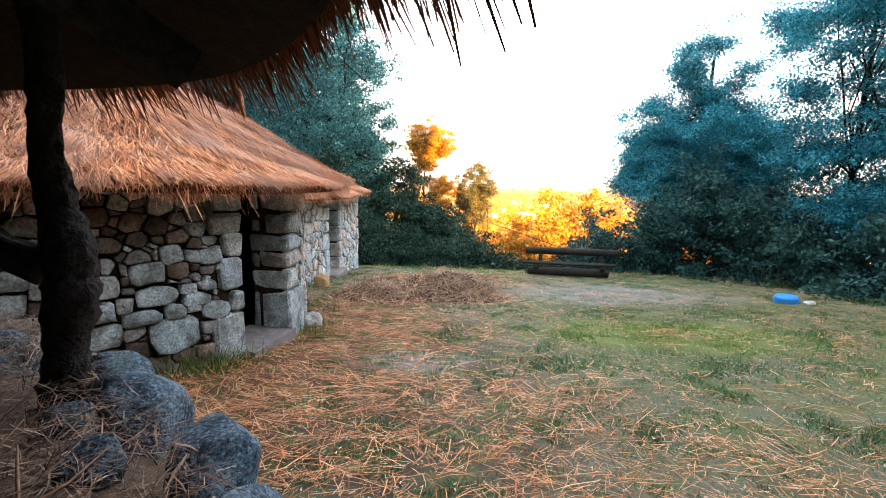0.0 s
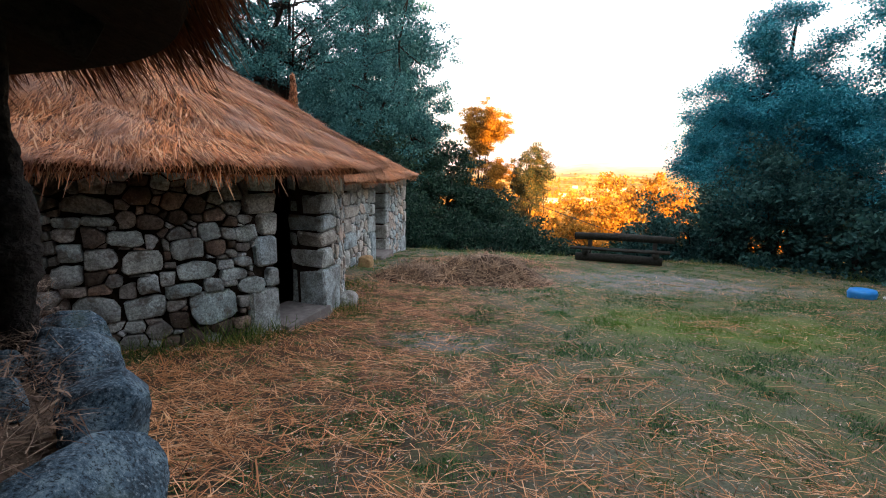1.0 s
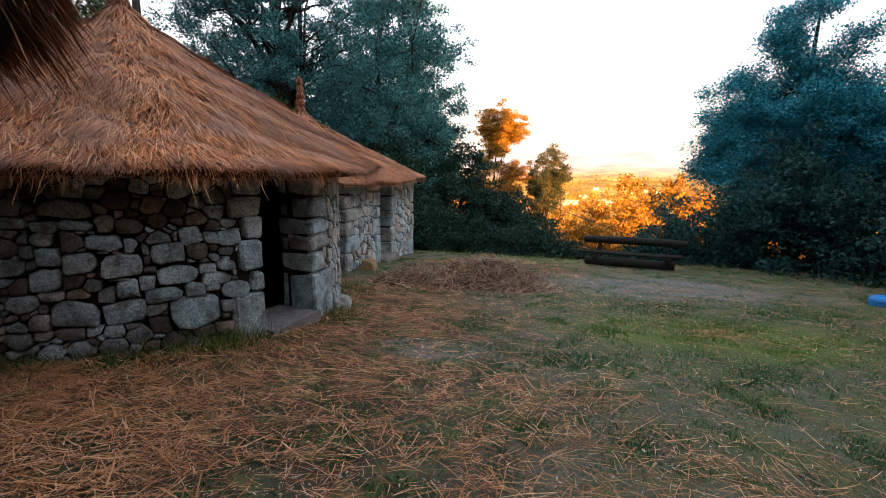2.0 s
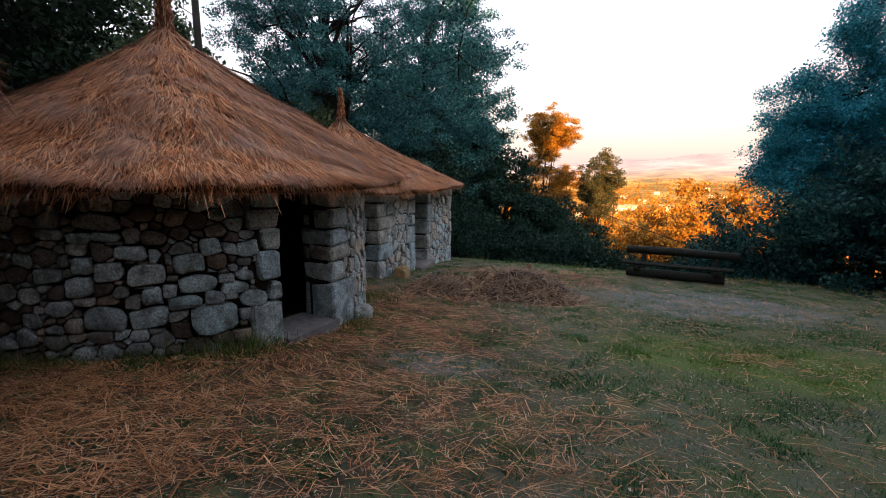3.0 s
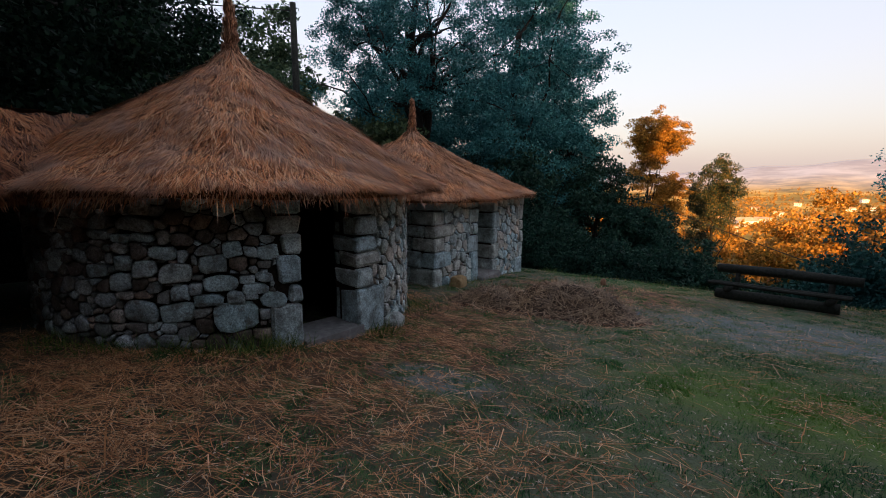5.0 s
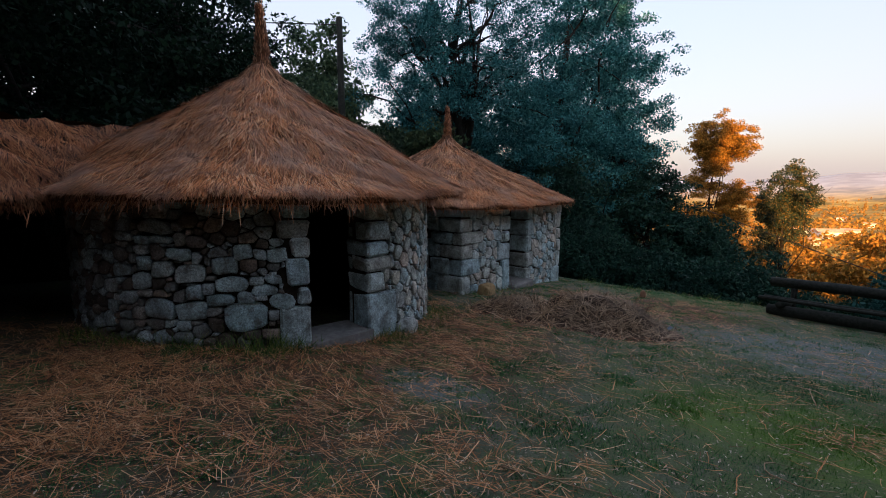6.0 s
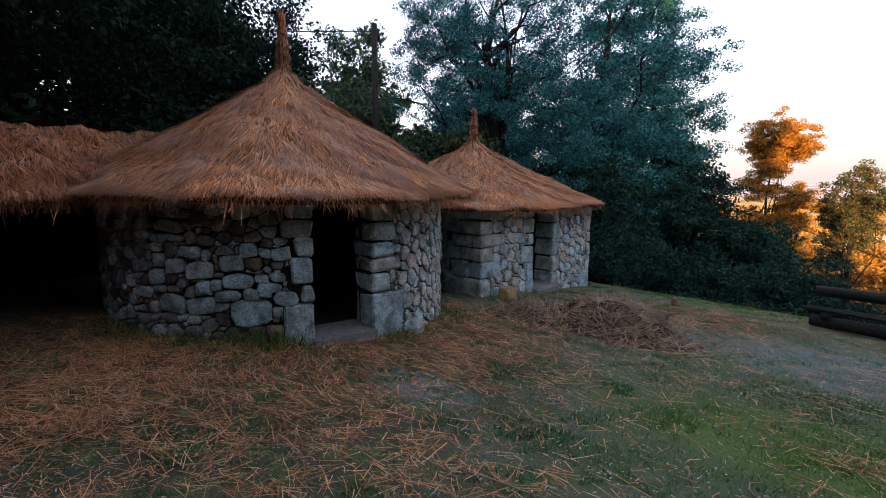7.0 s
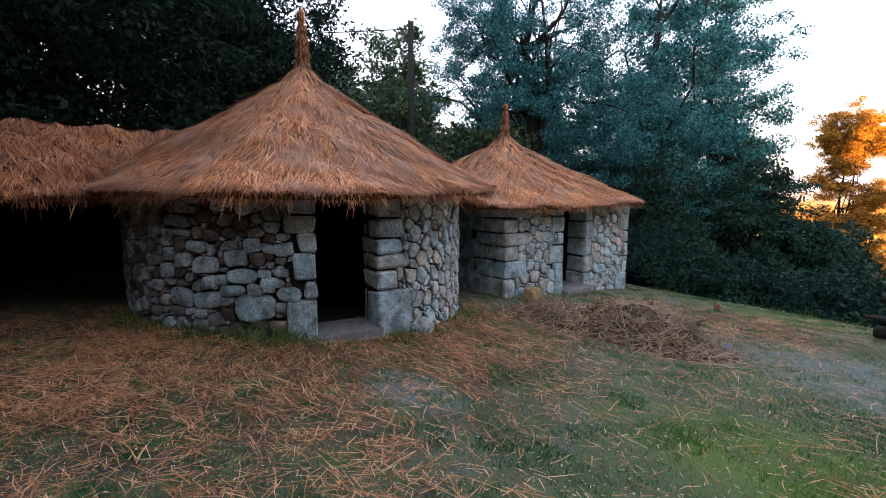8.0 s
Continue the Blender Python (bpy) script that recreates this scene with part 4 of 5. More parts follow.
def boulder(name, at, size, turn, seed, mat, parent):
    bm = bmesh.new()
    bmesh.ops.create_icosphere(bm, subdivisions=5 if mat == ROCK else 4, radius=1.0)
    m = pose(*at, 0, 0, turn) @ Matrix.Diagonal((*size, 1))
    rng = random.Random(seed)
    faces = [(Vector((rng.gauss(0, 1), rng.gauss(0, 1), rng.gauss(0, 0.9))).normalized(), rng.uniform(0.74, 0.95)) for _ in range(11)]
    for v in bm.verts:
        p = v.co.copy()
        q = Vector((math.copysign(abs(p.x) ** 0.8, p.x), math.copysign(abs(p.y) ** 0.8, p.y), math.copysign(abs(p.z) ** 0.8, p.z)))
        q *= 1 + 0.20 * noise.noise(p * 1.1 + Vector((seed, 0, 0))) + 0.07 * noise.noise(p * 2.7 + Vector((0, seed, 0))) - 0.05 * abs(noise.noise(p * 3.6 + Vector((0, 0, seed)))) + 0.022 * noise.noise(p * 9 + Vector((seed, 0, 0))) + 0.012 * noise.noise(p * 23) + 0.008 * noise.noise(p * 47)
        for flat, reach in faces[: 11 if mat == ROCK else 4]:
            over_by = q.dot(flat) - reach
            if over_by > 0:
                q -= flat * over_by * 0.88
        v.co = m @ q
    rise = at[2] + size[2] - max(v.co.z for v in bm.verts)
    for v in bm.verts:
        v.co.z += rise
    me = bpy.data.meshes.new(name)
    bm.to_mesh(me)
    bm.free()
    return part(name, smooth(me), mat, parent)


for n, (x, y, top, a, b, c, turn) in enumerate(((-1.14, 1.12, 1.15, 0.13, 0.09, 0.12, -20), (-0.79, 1.04, 1.135, 0.12, 0.07, 0.11, -12), (-0.63, 0.90, 1.155, 0.17, 0.085, 0.12, -36), (-0.37, 0.705, 1.14, 0.092, 0.074, 0.085, -44),
                                                (-0.28, 0.52, 1.115, 0.17, 0.11, 0.10, -76), (-0.54, 0.665, 1.14, 0.05, 0.04, 0.05, 12), (-0.685, 0.79, 1.135, 0.045, 0.035, 0.045, 10), (-0.33, 0.12, 1.05, 0.24, 0.10, 0.14, -76))):
    boulder("boulder", (x, y, top - c), (a, b, c), turn, n * 3.1, ROCK, bank)
for n in range(16):
    t = n % 8 / 7
    x, y = np.interp(t * 8, range(9), [p[0] for p in EDGE[:9]]), np.interp(t * 8, range(9), [p[1] for p in EDGE[:9]])
    boulder("boulder", (x - 0.09, y - 0.07, 0.20 + 0.42 * (n // 8)), (0.20, 0.11, 0.22), -35 if t < 0.6 else -75, n * 1.7 + 50, ROCK, bank)


# ---- trees ----
def leaves(centres, spread, count, size, rng, flat=0.6):
    """Small folded leaves scattered about the centres of the twigs."""
    c = np.repeat(centres, count, 0)
    n = len(c)
    p = c + unit(rng.standard_normal((n, 3))) * (1.55 * spread * rng.random((n, 1)) ** 0.5) * [1, 1, flat]
    a = unit(rng.standard_normal((n, 3)))
    b = unit(np.cross(a, rng.standard_normal((n, 3))))
    s = size * rng.uniform(0.6, 1.3, (n, 1))
    v = np.stack([p - a * s * 0.5, p + b * s * 0.28, p + a * s * 0.5, p - b * s * 0.28], 1)
    return v.reshape(-1, 3), (np.arange(n)[:, None] * 4 + np.arange(4))


def tree(name, label, at, blobs, clusters, per, leaf, spread, trunk, mat, seed, fork=0.35, limbs=12, group="", sides=7, lumps=5):
    """A tapered trunk, limbs that reach into the crown, and a crown of leaves round the twigs. blobs: ellipsoids of the crown, from the foot."""
    rng = np.random.default_rng(seed)
    z = float(ground_z(at[0], at[1])) - 0.1
    ob = thing(name, label, "tree", (at[0], at[1], z), group)
    foot = np.array([at[0], at[1], z])
    bl = np.array(blobs, float)
    vol = bl[:, 3] * bl[:, 4] * bl[:, 5]
    pick = rng.choice(len(bl), clusters, p=vol ** 0.8 / (vol ** 0.8).sum())
    d = unit(rng.standard_normal((clusters, 3)))
    r = rng.random(clusters)[:, None] ** 0.42
    wob = 1 + 0.28 * np.sin(d[:, :1] * 5 + pick[:, None] * 2.0) * np.sin(d[:, 1:2] * 6 + d[:, 2:] * 4 + seed)
    bough = bl[pick, :3] + d * r * bl[pick, 3:] * wob
    bough = bough[: max(6, clusters // lumps)]
    own = rng.integers(len(bough), size=clusters)
    reach = (0.16 * (bl[:, 3].mean() + bl[:, 4].mean())) * rng.uniform(0.7, 1.4, len(bough))
    cen = bough[own] + unit(rng.standard_normal((clusters, 3))) * rng.random((clusters, 1)) ** 0.6 * [1, 1, 0.8] * reach[own][:, None] * 1.5
    cen = foot + cen
    top = bl[:, 2].max()
    h = fork * top
    bend = rng.standard_normal((4, 3)) * [0.12, 0.12, 0] * top * 0.12
    main = [foot + [0, 0, -0.3], foot + bend[0] * 0.5 + [0, 0, h * 0.5], foot + bend[1] + [0, 0, h], foot + bend[2] * 1.6 + [bl[:, 0].mean() * 0.4, bl[:, 1].mean() * 0.4, top * 0.75], foot + bend[3] + [bl[:, 0].mean() * 0.6, bl[:, 1].mean() * 0.6, top]]
    lines = [(main, [trunk * 1.25, trunk, trunk * 0.85, trunk * 0.5, trunk * 0.15])]
    for k in range(limbs):
        e = cen[rng.integers(clusters)]
        f = rng.uniform(0.35, 0.95)
        s = foot + (main[2] - foot) * 1.0 if f < 0.6 else main[2] + (main[3] - main[2]) * rng.random()
        span = np.linalg.norm(e - s)
        t = np.linspace(0, 1, 8)[:, None]
        kink = np.cumsum(rng.standard_normal((8, 3)), 0) * 0.045 * span
        path = s + (e - s) * t + (kink - kink[-1] * t) * np.sin(np.pi * t) ** 0.5 + [0, 0, 1.0] * (0.12 * span * np.sin(np.pi * t))
        thick = trunk * rng.uniform(0.22, 0.42)
        lines.append((path, thick * (1 - 0.88 * t[:, 0])))
        for _ in range(2):
            j = rng.integers(2, 6)
            off = rng.standard_normal(3) * 0.09 * span + [0, 0, 0.04 * span]
            bend = rng.standard_normal(3) * 0.05 * span
            lines.append(([path[j], path[j] + off * 0.5 + bend, path[j] + off], [thick * 0.45, thick * 0.3, thick * 0.08]))
    part("trunk", tube_mesh("trunk", lines, sides, 0.05, seed), BARK, ob)
    part("crown", quick("crown", *leaves(cen, spread, per, leaf, rng)), mat, ob)
    return ob


OAK = "broad evergreen oak with dark blue-green leaves"
tree("oak_tree", OAK, (-7.6, 16.5), [(0, 0, 7.0, 3.6, 3.4, 2.6), (2.2, 0.5, 5.4, 2.6, 2.4, 2.2), (-1.6, 0, 9.0, 2.6, 2.6, 2.4), (2.0, 0, 9.4, 2.6, 2.4, 2.2), (-0.5, 1.5, 4.2, 3.0, 2.4, 1.5), (-3.6, 0, 8.6, 1.7, 1.8, 2.6), (0.4, 0, 11.2, 2.8, 2.6, 1.6)], 800, 140, 0.085, 0.25, 0.26, LEAF_OAK, 1, limbs=34, lumps=7, group="trees round the yard")
tree("oak_tree", OAK, (-7.0, 33.5), [(0, 0, 17.0, 3.0, 3.0, 2.6), (-1.2, 0, 20.5, 2.6, 2.6, 2.2), (-0.6, 0, 13.0, 4.0, 3.4, 3.0), (-2.0, 0, 9.5, 4.0, 3.6, 3.2), (0.6, -0.5, 8.0, 3.2, 3.0, 2.8), (-4.5, 0, 15.0, 3.0, 3.0, 3.0), (2.2, 0, 12.6, 1.7, 1.8, 2.2), (2.0, 0, 10.0, 1.8, 1.8, 2.4)], 1300, 120, 0.16, 0.42, 0.34, LEAF_OAK, 2, limbs=18, group="trees round the yard")
tree("oak_tree", OAK, (-6.8, 24.5), [(0, 0, 9.0, 3.0, 3.0, 2.6), (0.3, 0, 13.0, 2.8, 2.8, 2.4), (-1.5, 0, 6.0, 3.0, 2.8, 2.4), (0.5, 0, 16.0, 2.0, 2.0, 1.8)], 700, 70, 0.17, 0.36, 0.28, LEAF_OAK, 12, limbs=16, group="trees round the yard")
tree("oak_tree", OAK, (-12.5, 22.0), [(0, 0, 7.5, 3.2, 3.2, 3.4), (1.5, 0, 4.0, 2.8, 2.8, 2.6), (4.0, 0, 6.5, 2.6, 2.6, 2.6)], 600, 50, 0.22, 0.38, 0.22, LEAF_OAK, 3, group="trees round the yard")
tree("pine_tree", "dark bushy young pine on the slope", (-2.7, 25.0), [(0, 0, 6.4, 1.8, 1.8, 1.8), (0.2, -0.2, 4.6, 2.7, 2.5, 1.7), (0.2, 0, 2.6, 3.6, 3.0, 1.9), (-2.5, 0, 4.6, 2.4, 2.4, 2.4), (1.8, 0, 4.6, 1.5, 1.5, 1.5), (2.6, 0, 2.6, 1.9, 1.8, 1.6)], 820, 65, 0.17, 0.32, 0.18, LEAF_DARK, 4, group="trees round the yard")
tree("pine_tree", "dark bushy young pine on the slope", (1.0, 23.5), [(0, 0, 2.3, 1.7, 1.6, 1.2), (0.3, 0, 1.2, 2.4, 2.0, 1.1)], 340, 60, 0.17, 0.3, 0.14, LEAF_DARK, 5, group="trees round the yard")
tree("pine_tree", "dark bushy young pine on the slope", (-6.0, 20.0), [(0, 0, 4.6, 2.2, 2.0, 1.8), (0.2, 0, 2.2, 2.8, 2.2, 1.8)], 420, 60, 0.17, 0.3, 0.14, LEAF_DARK, 6, group="trees round the yard")
tree("pine_tree", "dark bushy young pine on the slope", (-1.2, 26.0), [(-0.7, 0.4, 0.8 - float(ground_z(-1.2, 26.0)), 1.2, 1.2, 1.5), (0.6, -0.4, -1.1 - float(ground_z(-1.2, 26.0)), 1.9, 1.8, 1.3), (0.2, 0, -2.4 - float(ground_z(-1.2, 26.0)), 2.2, 2.0, 1.3)], 420, 70, 0.14, 0.3, 0.12, LEAF_DARK, 15, group="trees round the yard")
BUSH = "dense dark green evergreen bush at the yard's edge"
for n, (x, y, w, h) in enumerate(((-3.6, 17.2, 1.7, 2.2), (-1.6, 17.0, 1.7, 1.6), (0.4, 17.0, 1.5, 1.2), (2.3, 17.2, 1.3, 1.0), (4.2, 16.4, 1.3, 0.9), (5.4, 15.6, 1.3, 1.3), (6.4, 14.6, 1.5, 2.2), (7.5, 13.5, 1.7, 3.3), (8.7, 11.9, 1.7, 1.9), (9.9, 9.7, 1.8, 1.6), (10.7, 7.4, 1.8, 3.0), (6.8, 17.0, 1.8, 3.0), (8.6, 15.6, 2.0, 3.6), (10.6, 13.2, 1.7, 3.0), (11.8, 11.4, 1.7, 2.4), (12.4, 8.8, 2.0, 3.8), (-5.4, 16.4, 1.6, 2.6), (10.3, 15.2, 2.2, 4.2), (12.4, 13.8, 2.2, 4.2))):
    tree("bush", BUSH, (x, y), [(0, 0, h * 0.55, w, w, h * 0.6), (w * 0.5, 0, h * 0.4, w * 0.7, w * 0.7, h * 0.5), (0, 0, 0.15, w * 1.1, w * 1.1, 0.35)], 210, 56, 0.12, 0.24, 0.05, LEAF_BUSH if x > 5 else LEAF_DARK, 20 + n, 0.2, 6, "bushes on the brow")
RIGHT = "tall broadleaf tree with foliage tinted blue for glare"


def over(at, blobs):
    """Crown ellipsoids of the plan, from the tree's own foot."""
    z = float(ground_z(*at)) - 0.1
    return [(x - at[0], y - at[1], h - z, a, b, c) for x, y, h, a, b, c in blobs]


tree("broadleaf_tree", RIGHT, (9.0, 15.9), over((9.0, 15.9), [(6.9, 16.7, 1.7, 0.9, 0.9, 0.8), (7.2, 16.5, 3.2, 1.1, 1.1, 0.7), (6.5, 16.8, 3.8, 0.45, 0.5, 0.4), (8.0, 16.0, 5.3, 0.5, 0.5, 0.7), (8.7, 15.8, 6.1, 0.4, 0.4, 0.3), (8.4, 15.9, 4.4, 0.7, 0.6, 0.6), (9.2, 15.3, 4.4, 0.6, 0.6, 0.9), (7.4, 16.4, 4.1, 0.6, 0.6, 0.35), (9.7, 13.7, 5.7, 0.6, 0.6, 0.3), (8.4, 16.0, 2.6, 1.9, 1.6, 1.3), (9.8, 15.2, 2.2, 1.6, 1.6, 1.4), (8.8, 15.8, 0.6, 2.2, 1.6, 1.0), (9.9, 14.1, 6.3, 0.6, 0.6, 0.25), (9.5, 14.9, 3.0, 1.2, 1.0, 0.7)]), 2100, 130, 0.075, 0.29, 0.17, LEAF_GLARE, 6, limbs=26, lumps=3, group="trees round the yard")
tree("broadleaf_tree", "tall forked broadleaf tree with open crown tinted blue for glare", (10.5, 12.0), over((10.5, 12.0), [(9.6, 12.9, 5.2, 0.6, 0.6, 0.5), (10.3, 12.2, 6.3, 0.9, 0.9, 0.6), (9.7, 12.7, 3.9, 0.45, 0.45, 0.4), (10.7, 11.9, 4.6, 1.2, 1.0, 0.7), (12.0, 10.8, 5.6, 1.8, 1.6, 1.6), (11.6, 11.4, 8.0, 2.0, 2.0, 1.2), (10.0, 12.5, 2.7, 1.2, 1.1, 0.9), (11.3, 11.4, 3.1, 1.4, 1.2, 1.1), (10.8, 11.9, 1.3, 1.5, 1.2, 0.8)]), 1300, 130, 0.08, 0.29, 0.10, LEAF_GLARE, 7, limbs=30, lumps=3, group="trees round the yard")
tree("broadleaf_tree", RIGHT, (13.2, 9.0), [(0, 0, 6.0, 3.0, 3.0, 3.0), (0, 0, 9.0, 2.4, 2.6, 2.2), (-0.6, 0, 3.0, 2.6, 2.6, 2.2)], 700, 70, 0.13, 0.26, 0.22, LEAF_GLARE, 8, limbs=14, lumps=13, group="trees round the yard")
LEFT = "dense dark evergreen tree, from a ring partly added unseen for shade"
# trees 5-9 and 12-16 stand out of view, added to block skylight
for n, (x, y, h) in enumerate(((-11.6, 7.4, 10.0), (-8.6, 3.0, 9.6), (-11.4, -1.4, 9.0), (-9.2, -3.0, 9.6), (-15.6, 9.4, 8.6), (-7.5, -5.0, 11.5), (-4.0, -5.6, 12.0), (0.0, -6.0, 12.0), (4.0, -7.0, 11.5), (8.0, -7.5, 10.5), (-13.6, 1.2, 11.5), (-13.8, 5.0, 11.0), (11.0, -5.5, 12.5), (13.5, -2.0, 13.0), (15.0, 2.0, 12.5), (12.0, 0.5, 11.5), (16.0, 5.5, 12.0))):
    # trees 1 and 6 get extra canopy above the view to darken the left
    tree("evergreen_tree", LEFT, (x, y), ([(3.4, -0.8, 9.6, 3.4, 3.2, 1.4), (3.2, -4.0, 10.2, 3.4, 3.2, 1.4)] if n == 1 else [(1.0, 4.6, 10.2, 3.2, 3.0, 1.4), (-1.5, 3.2, 10.4, 3.0, 3.0, 1.4)] if n == 6 else [(0, 2.4, 6.2, 1.3, 1.3, 1.8)] if n == 0 else []) + [(0, 0, h * 0.72, 2.5, 2.5, h * 0.3), (0.5, 0, h * 0.42, 2.9, 2.9, h * 0.28), (0.4, 0, h * 0.2, 2.6, 2.8, h * 0.2)], 1000 if n == 1 else 420 if n > 4 and n not in (10, 11) else 700, 30 if n > 4 and n not in (10, 11) else 75, 0.55 if n > 4 and n not in (10, 11) else 0.13, 0.32, 0.22, LEAF_SHADED, 40 + n, 0.3, 10, "trees round the yard")
for n, (x, y, h) in enumerate(((-15.5, 16.5, 9.6), (-13.0, 15.0, 6.0), (-18.5, 19.0, 9.5), (-10.5, 15.2, 4.8), (-8.6, 14.4, 4.4), (-17.0, 13.5, 7.0), (-13.9, 13.0, 5.4))):
    tree("broadleaf_tree", "mid-green broadleaf tree behind the huts", (x, y), [(0, 0, h * 0.75, 1.9, 1.9, h * 0.27), (0.3, 0, h * 0.4, 2.2, 2.2, h * 0.3)], 320, 50, 0.2, 0.34, 0.16, LEAF_MID, 60 + n, 0.3, 8, "trees round the yard")

tree("poplar_tree", "tall sunlit tree with an open golden crown", (-1.3, 40.5), [(-0.2, 0, 17.4, 1.5, 1.4, 1.1), (0.5, 0, 16.4, 1.5, 1.4, 1.0), (-0.9, 0, 16.2, 1.2, 1.2, 0.9), (-0.2, 0, 15.2, 1.1, 1.1, 0.8), (-1.1, 0, 13.8, 1.1, 1.1, 0.9), (0.9, 0, 13.0, 1.2, 1.1, 0.9), (0.2, 0, 11.2, 1.9, 1.6, 1.1), (-0.6, 0, 9.2, 2.3, 1.9, 1.3), (0.9, 0, 7.6, 2.2, 1.9, 1.3)], 1500, 95, 0.12, 0.24, 0.13, LEAF_SUNLIT, 9, 0.5, 22, "trees on the slope", lumps=3)
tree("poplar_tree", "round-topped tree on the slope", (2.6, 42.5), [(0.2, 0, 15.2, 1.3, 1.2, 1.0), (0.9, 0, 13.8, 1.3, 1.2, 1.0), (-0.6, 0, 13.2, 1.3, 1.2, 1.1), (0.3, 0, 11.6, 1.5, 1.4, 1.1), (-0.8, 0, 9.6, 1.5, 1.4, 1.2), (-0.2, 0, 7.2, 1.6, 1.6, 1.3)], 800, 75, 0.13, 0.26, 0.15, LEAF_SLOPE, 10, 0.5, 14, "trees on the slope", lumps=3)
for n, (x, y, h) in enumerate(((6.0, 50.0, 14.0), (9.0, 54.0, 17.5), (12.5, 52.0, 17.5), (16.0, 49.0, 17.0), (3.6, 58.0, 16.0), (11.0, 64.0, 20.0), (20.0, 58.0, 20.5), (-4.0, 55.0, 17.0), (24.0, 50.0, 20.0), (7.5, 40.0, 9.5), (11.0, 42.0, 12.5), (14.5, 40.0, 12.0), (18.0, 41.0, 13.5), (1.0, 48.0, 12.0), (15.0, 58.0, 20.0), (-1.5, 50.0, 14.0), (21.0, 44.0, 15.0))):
    tree("poplar_tree", "sunlit yellow-green tree on the slope", (x, y), [(0, 0, h * 0.75, 2.2, 2.2, h * 0.25), (0.3, 0, h * 0.45, 2.6, 2.6, h * 0.25)], 200, 40, 0.3, 0.42, 0.2, LEAF_SUNLIT, 80 + n, 0.4, 8, "trees on the slope")


def far_woods():
    """The valley's woods, past counting: small open clumps of leaf-like flakes."""
    rng = np.random.default_rng(7)
    n = 17000
    az, r = np.radians(rng.uniform(-32, 60, n)), 110 * (1800 / 110) ** (rng.random(n) ** 0.8)
    x, y = r * np.sin(az), r * np.cos(az)
    keep = noise2(x, y, 0.018, 4) + 0.5 * noise2(x, y, 0.05, 5) > -0.35
    x, y = x[keep], y[keep]
    h = rng.uniform(4, 11, len(x))
    base = np.stack([x, y, ground_z(x, y) + h * 0.5], -1)
    m = 11
    c = np.repeat(base, m, 0)
    hh = np.repeat(h, m)[:, None]
    p = c + rng.standard_normal((len(c), 3)) * hh * [0.2, 0.2, 0.25]
    a = unit(rng.standard_normal((len(c), 3)))
    b = unit(np.cross(a, rng.standard_normal((len(c), 3))))
    s = hh * 0.40
    v = np.stack([p - a * s * 0.5, p + b * s * 0.4, p + a * s * 0.5, p - b * s * 0.4], 1)
    return quick("far_woods", v.reshape(-1, 3), np.arange(len(c))[:, None] * 4 + np.arange(4))


single("far_woods", far_woods(), LEAF_SUNLIT, "sunlit woods filling the valley floor", "woods", kind="stuff")
# hill trees out of view, added to keep the low sun off the yard
rng_hill = random.Random(3)
blocker_tree = tree("evergreen_tree", "unseen evergreen tree added on the hill to block the sun", (-6.0, -26.0), [(0, 0, 8.0, 3.6, 3.6, 4.0), (0, 0, 4.0, 4.2, 4.2, 3.0)], 170, 22, 1.4, 0.6, 0.3, LEAF_DARK, 99, 0.3, 6, "trees on the hill")
for n in range(46):
    x, y = -70 + 140 * (n % 23) / 22 + rng_hill.uniform(-2, 2), -24 - 9 * (n // 23) + rng_hill.uniform(-2, 2)
    # shorter on the right, so the sun passes to the golden trees
    tall = 1.22 if x < 26.5 else 0.62
    twin = copy_thing(blocker_tree, pose(x, y, float(ground_z(x, y)) - 0.1, 0, 0, rng_hill.uniform(0, 360)))
    twin.scale = (1.0, 1.0, tall)


def far_house(x, y, w, d, h, turn):
    z = float(ground_z(x, y))
    ob = thing("house", "small white house with a tiled roof in the valley", "house", (x, y, z - 1.0), "houses in the valley")
    m = pose(x, y, z, 0, 0, turn)
    box = [m @ Vector((sx * w / 2, sy * d / 2, q)) for q in (-1.0, h) for sx, sy in ((-1, -1), (1, -1), (1, 1), (-1, 1))]
    part("wall", poly_mesh("wall", box, [(0, 1, 2, 3), (7, 6, 5, 4), (0, 4, 5, 1), (1, 5, 6, 2), (2, 6, 7, 3), (3, 7, 4, 0)], False), WHITEWASH, ob)
    e = 0.5
    rf = [m @ Vector(p) for p in ((-w / 2 - e, -d / 2 - e, h), (w / 2 + e, -d / 2 - e, h), (w / 2 + e, d / 2 + e, h), (-w / 2 - e, d / 2 + e, h), (-w / 2 - e, 0, h + d * 0.24), (w / 2 + e, 0, h + d * 0.24))]
    part("roof", poly_mesh("roof", rf, [(0, 1, 5, 4), (2, 3, 4, 5), (0, 4, 3), (1, 2, 5), (3, 2, 1, 0)], False), TILE, ob)
    for i in range(max(2, int(w / 4))):
        wx = -w / 2 + w * (i + 0.5) / max(2, int(w / 4))
        win = [m @ Vector((wx + a, -d / 2 - 0.06, h * 0.45 + b)) for a, b in ((-0.7, 0), (0.7, 0), (0.7, 1.5), (-0.7, 1.5))] + [m @ Vector((wx + a, -d / 2 + 0.1, h * 0.45 + b)) for a, b in ((-0.7, 0), (0.7, 0), (0.7, 1.5), (-0.7, 1.5))]
        part("window", poly_mesh("window", win, [(0, 1, 2, 3), (4, 7, 6, 5), (0, 4, 5, 1), (1, 5, 6, 2), (2, 6, 7, 3), (3, 7, 4, 0)], False), WIRE, ob)
    return ob


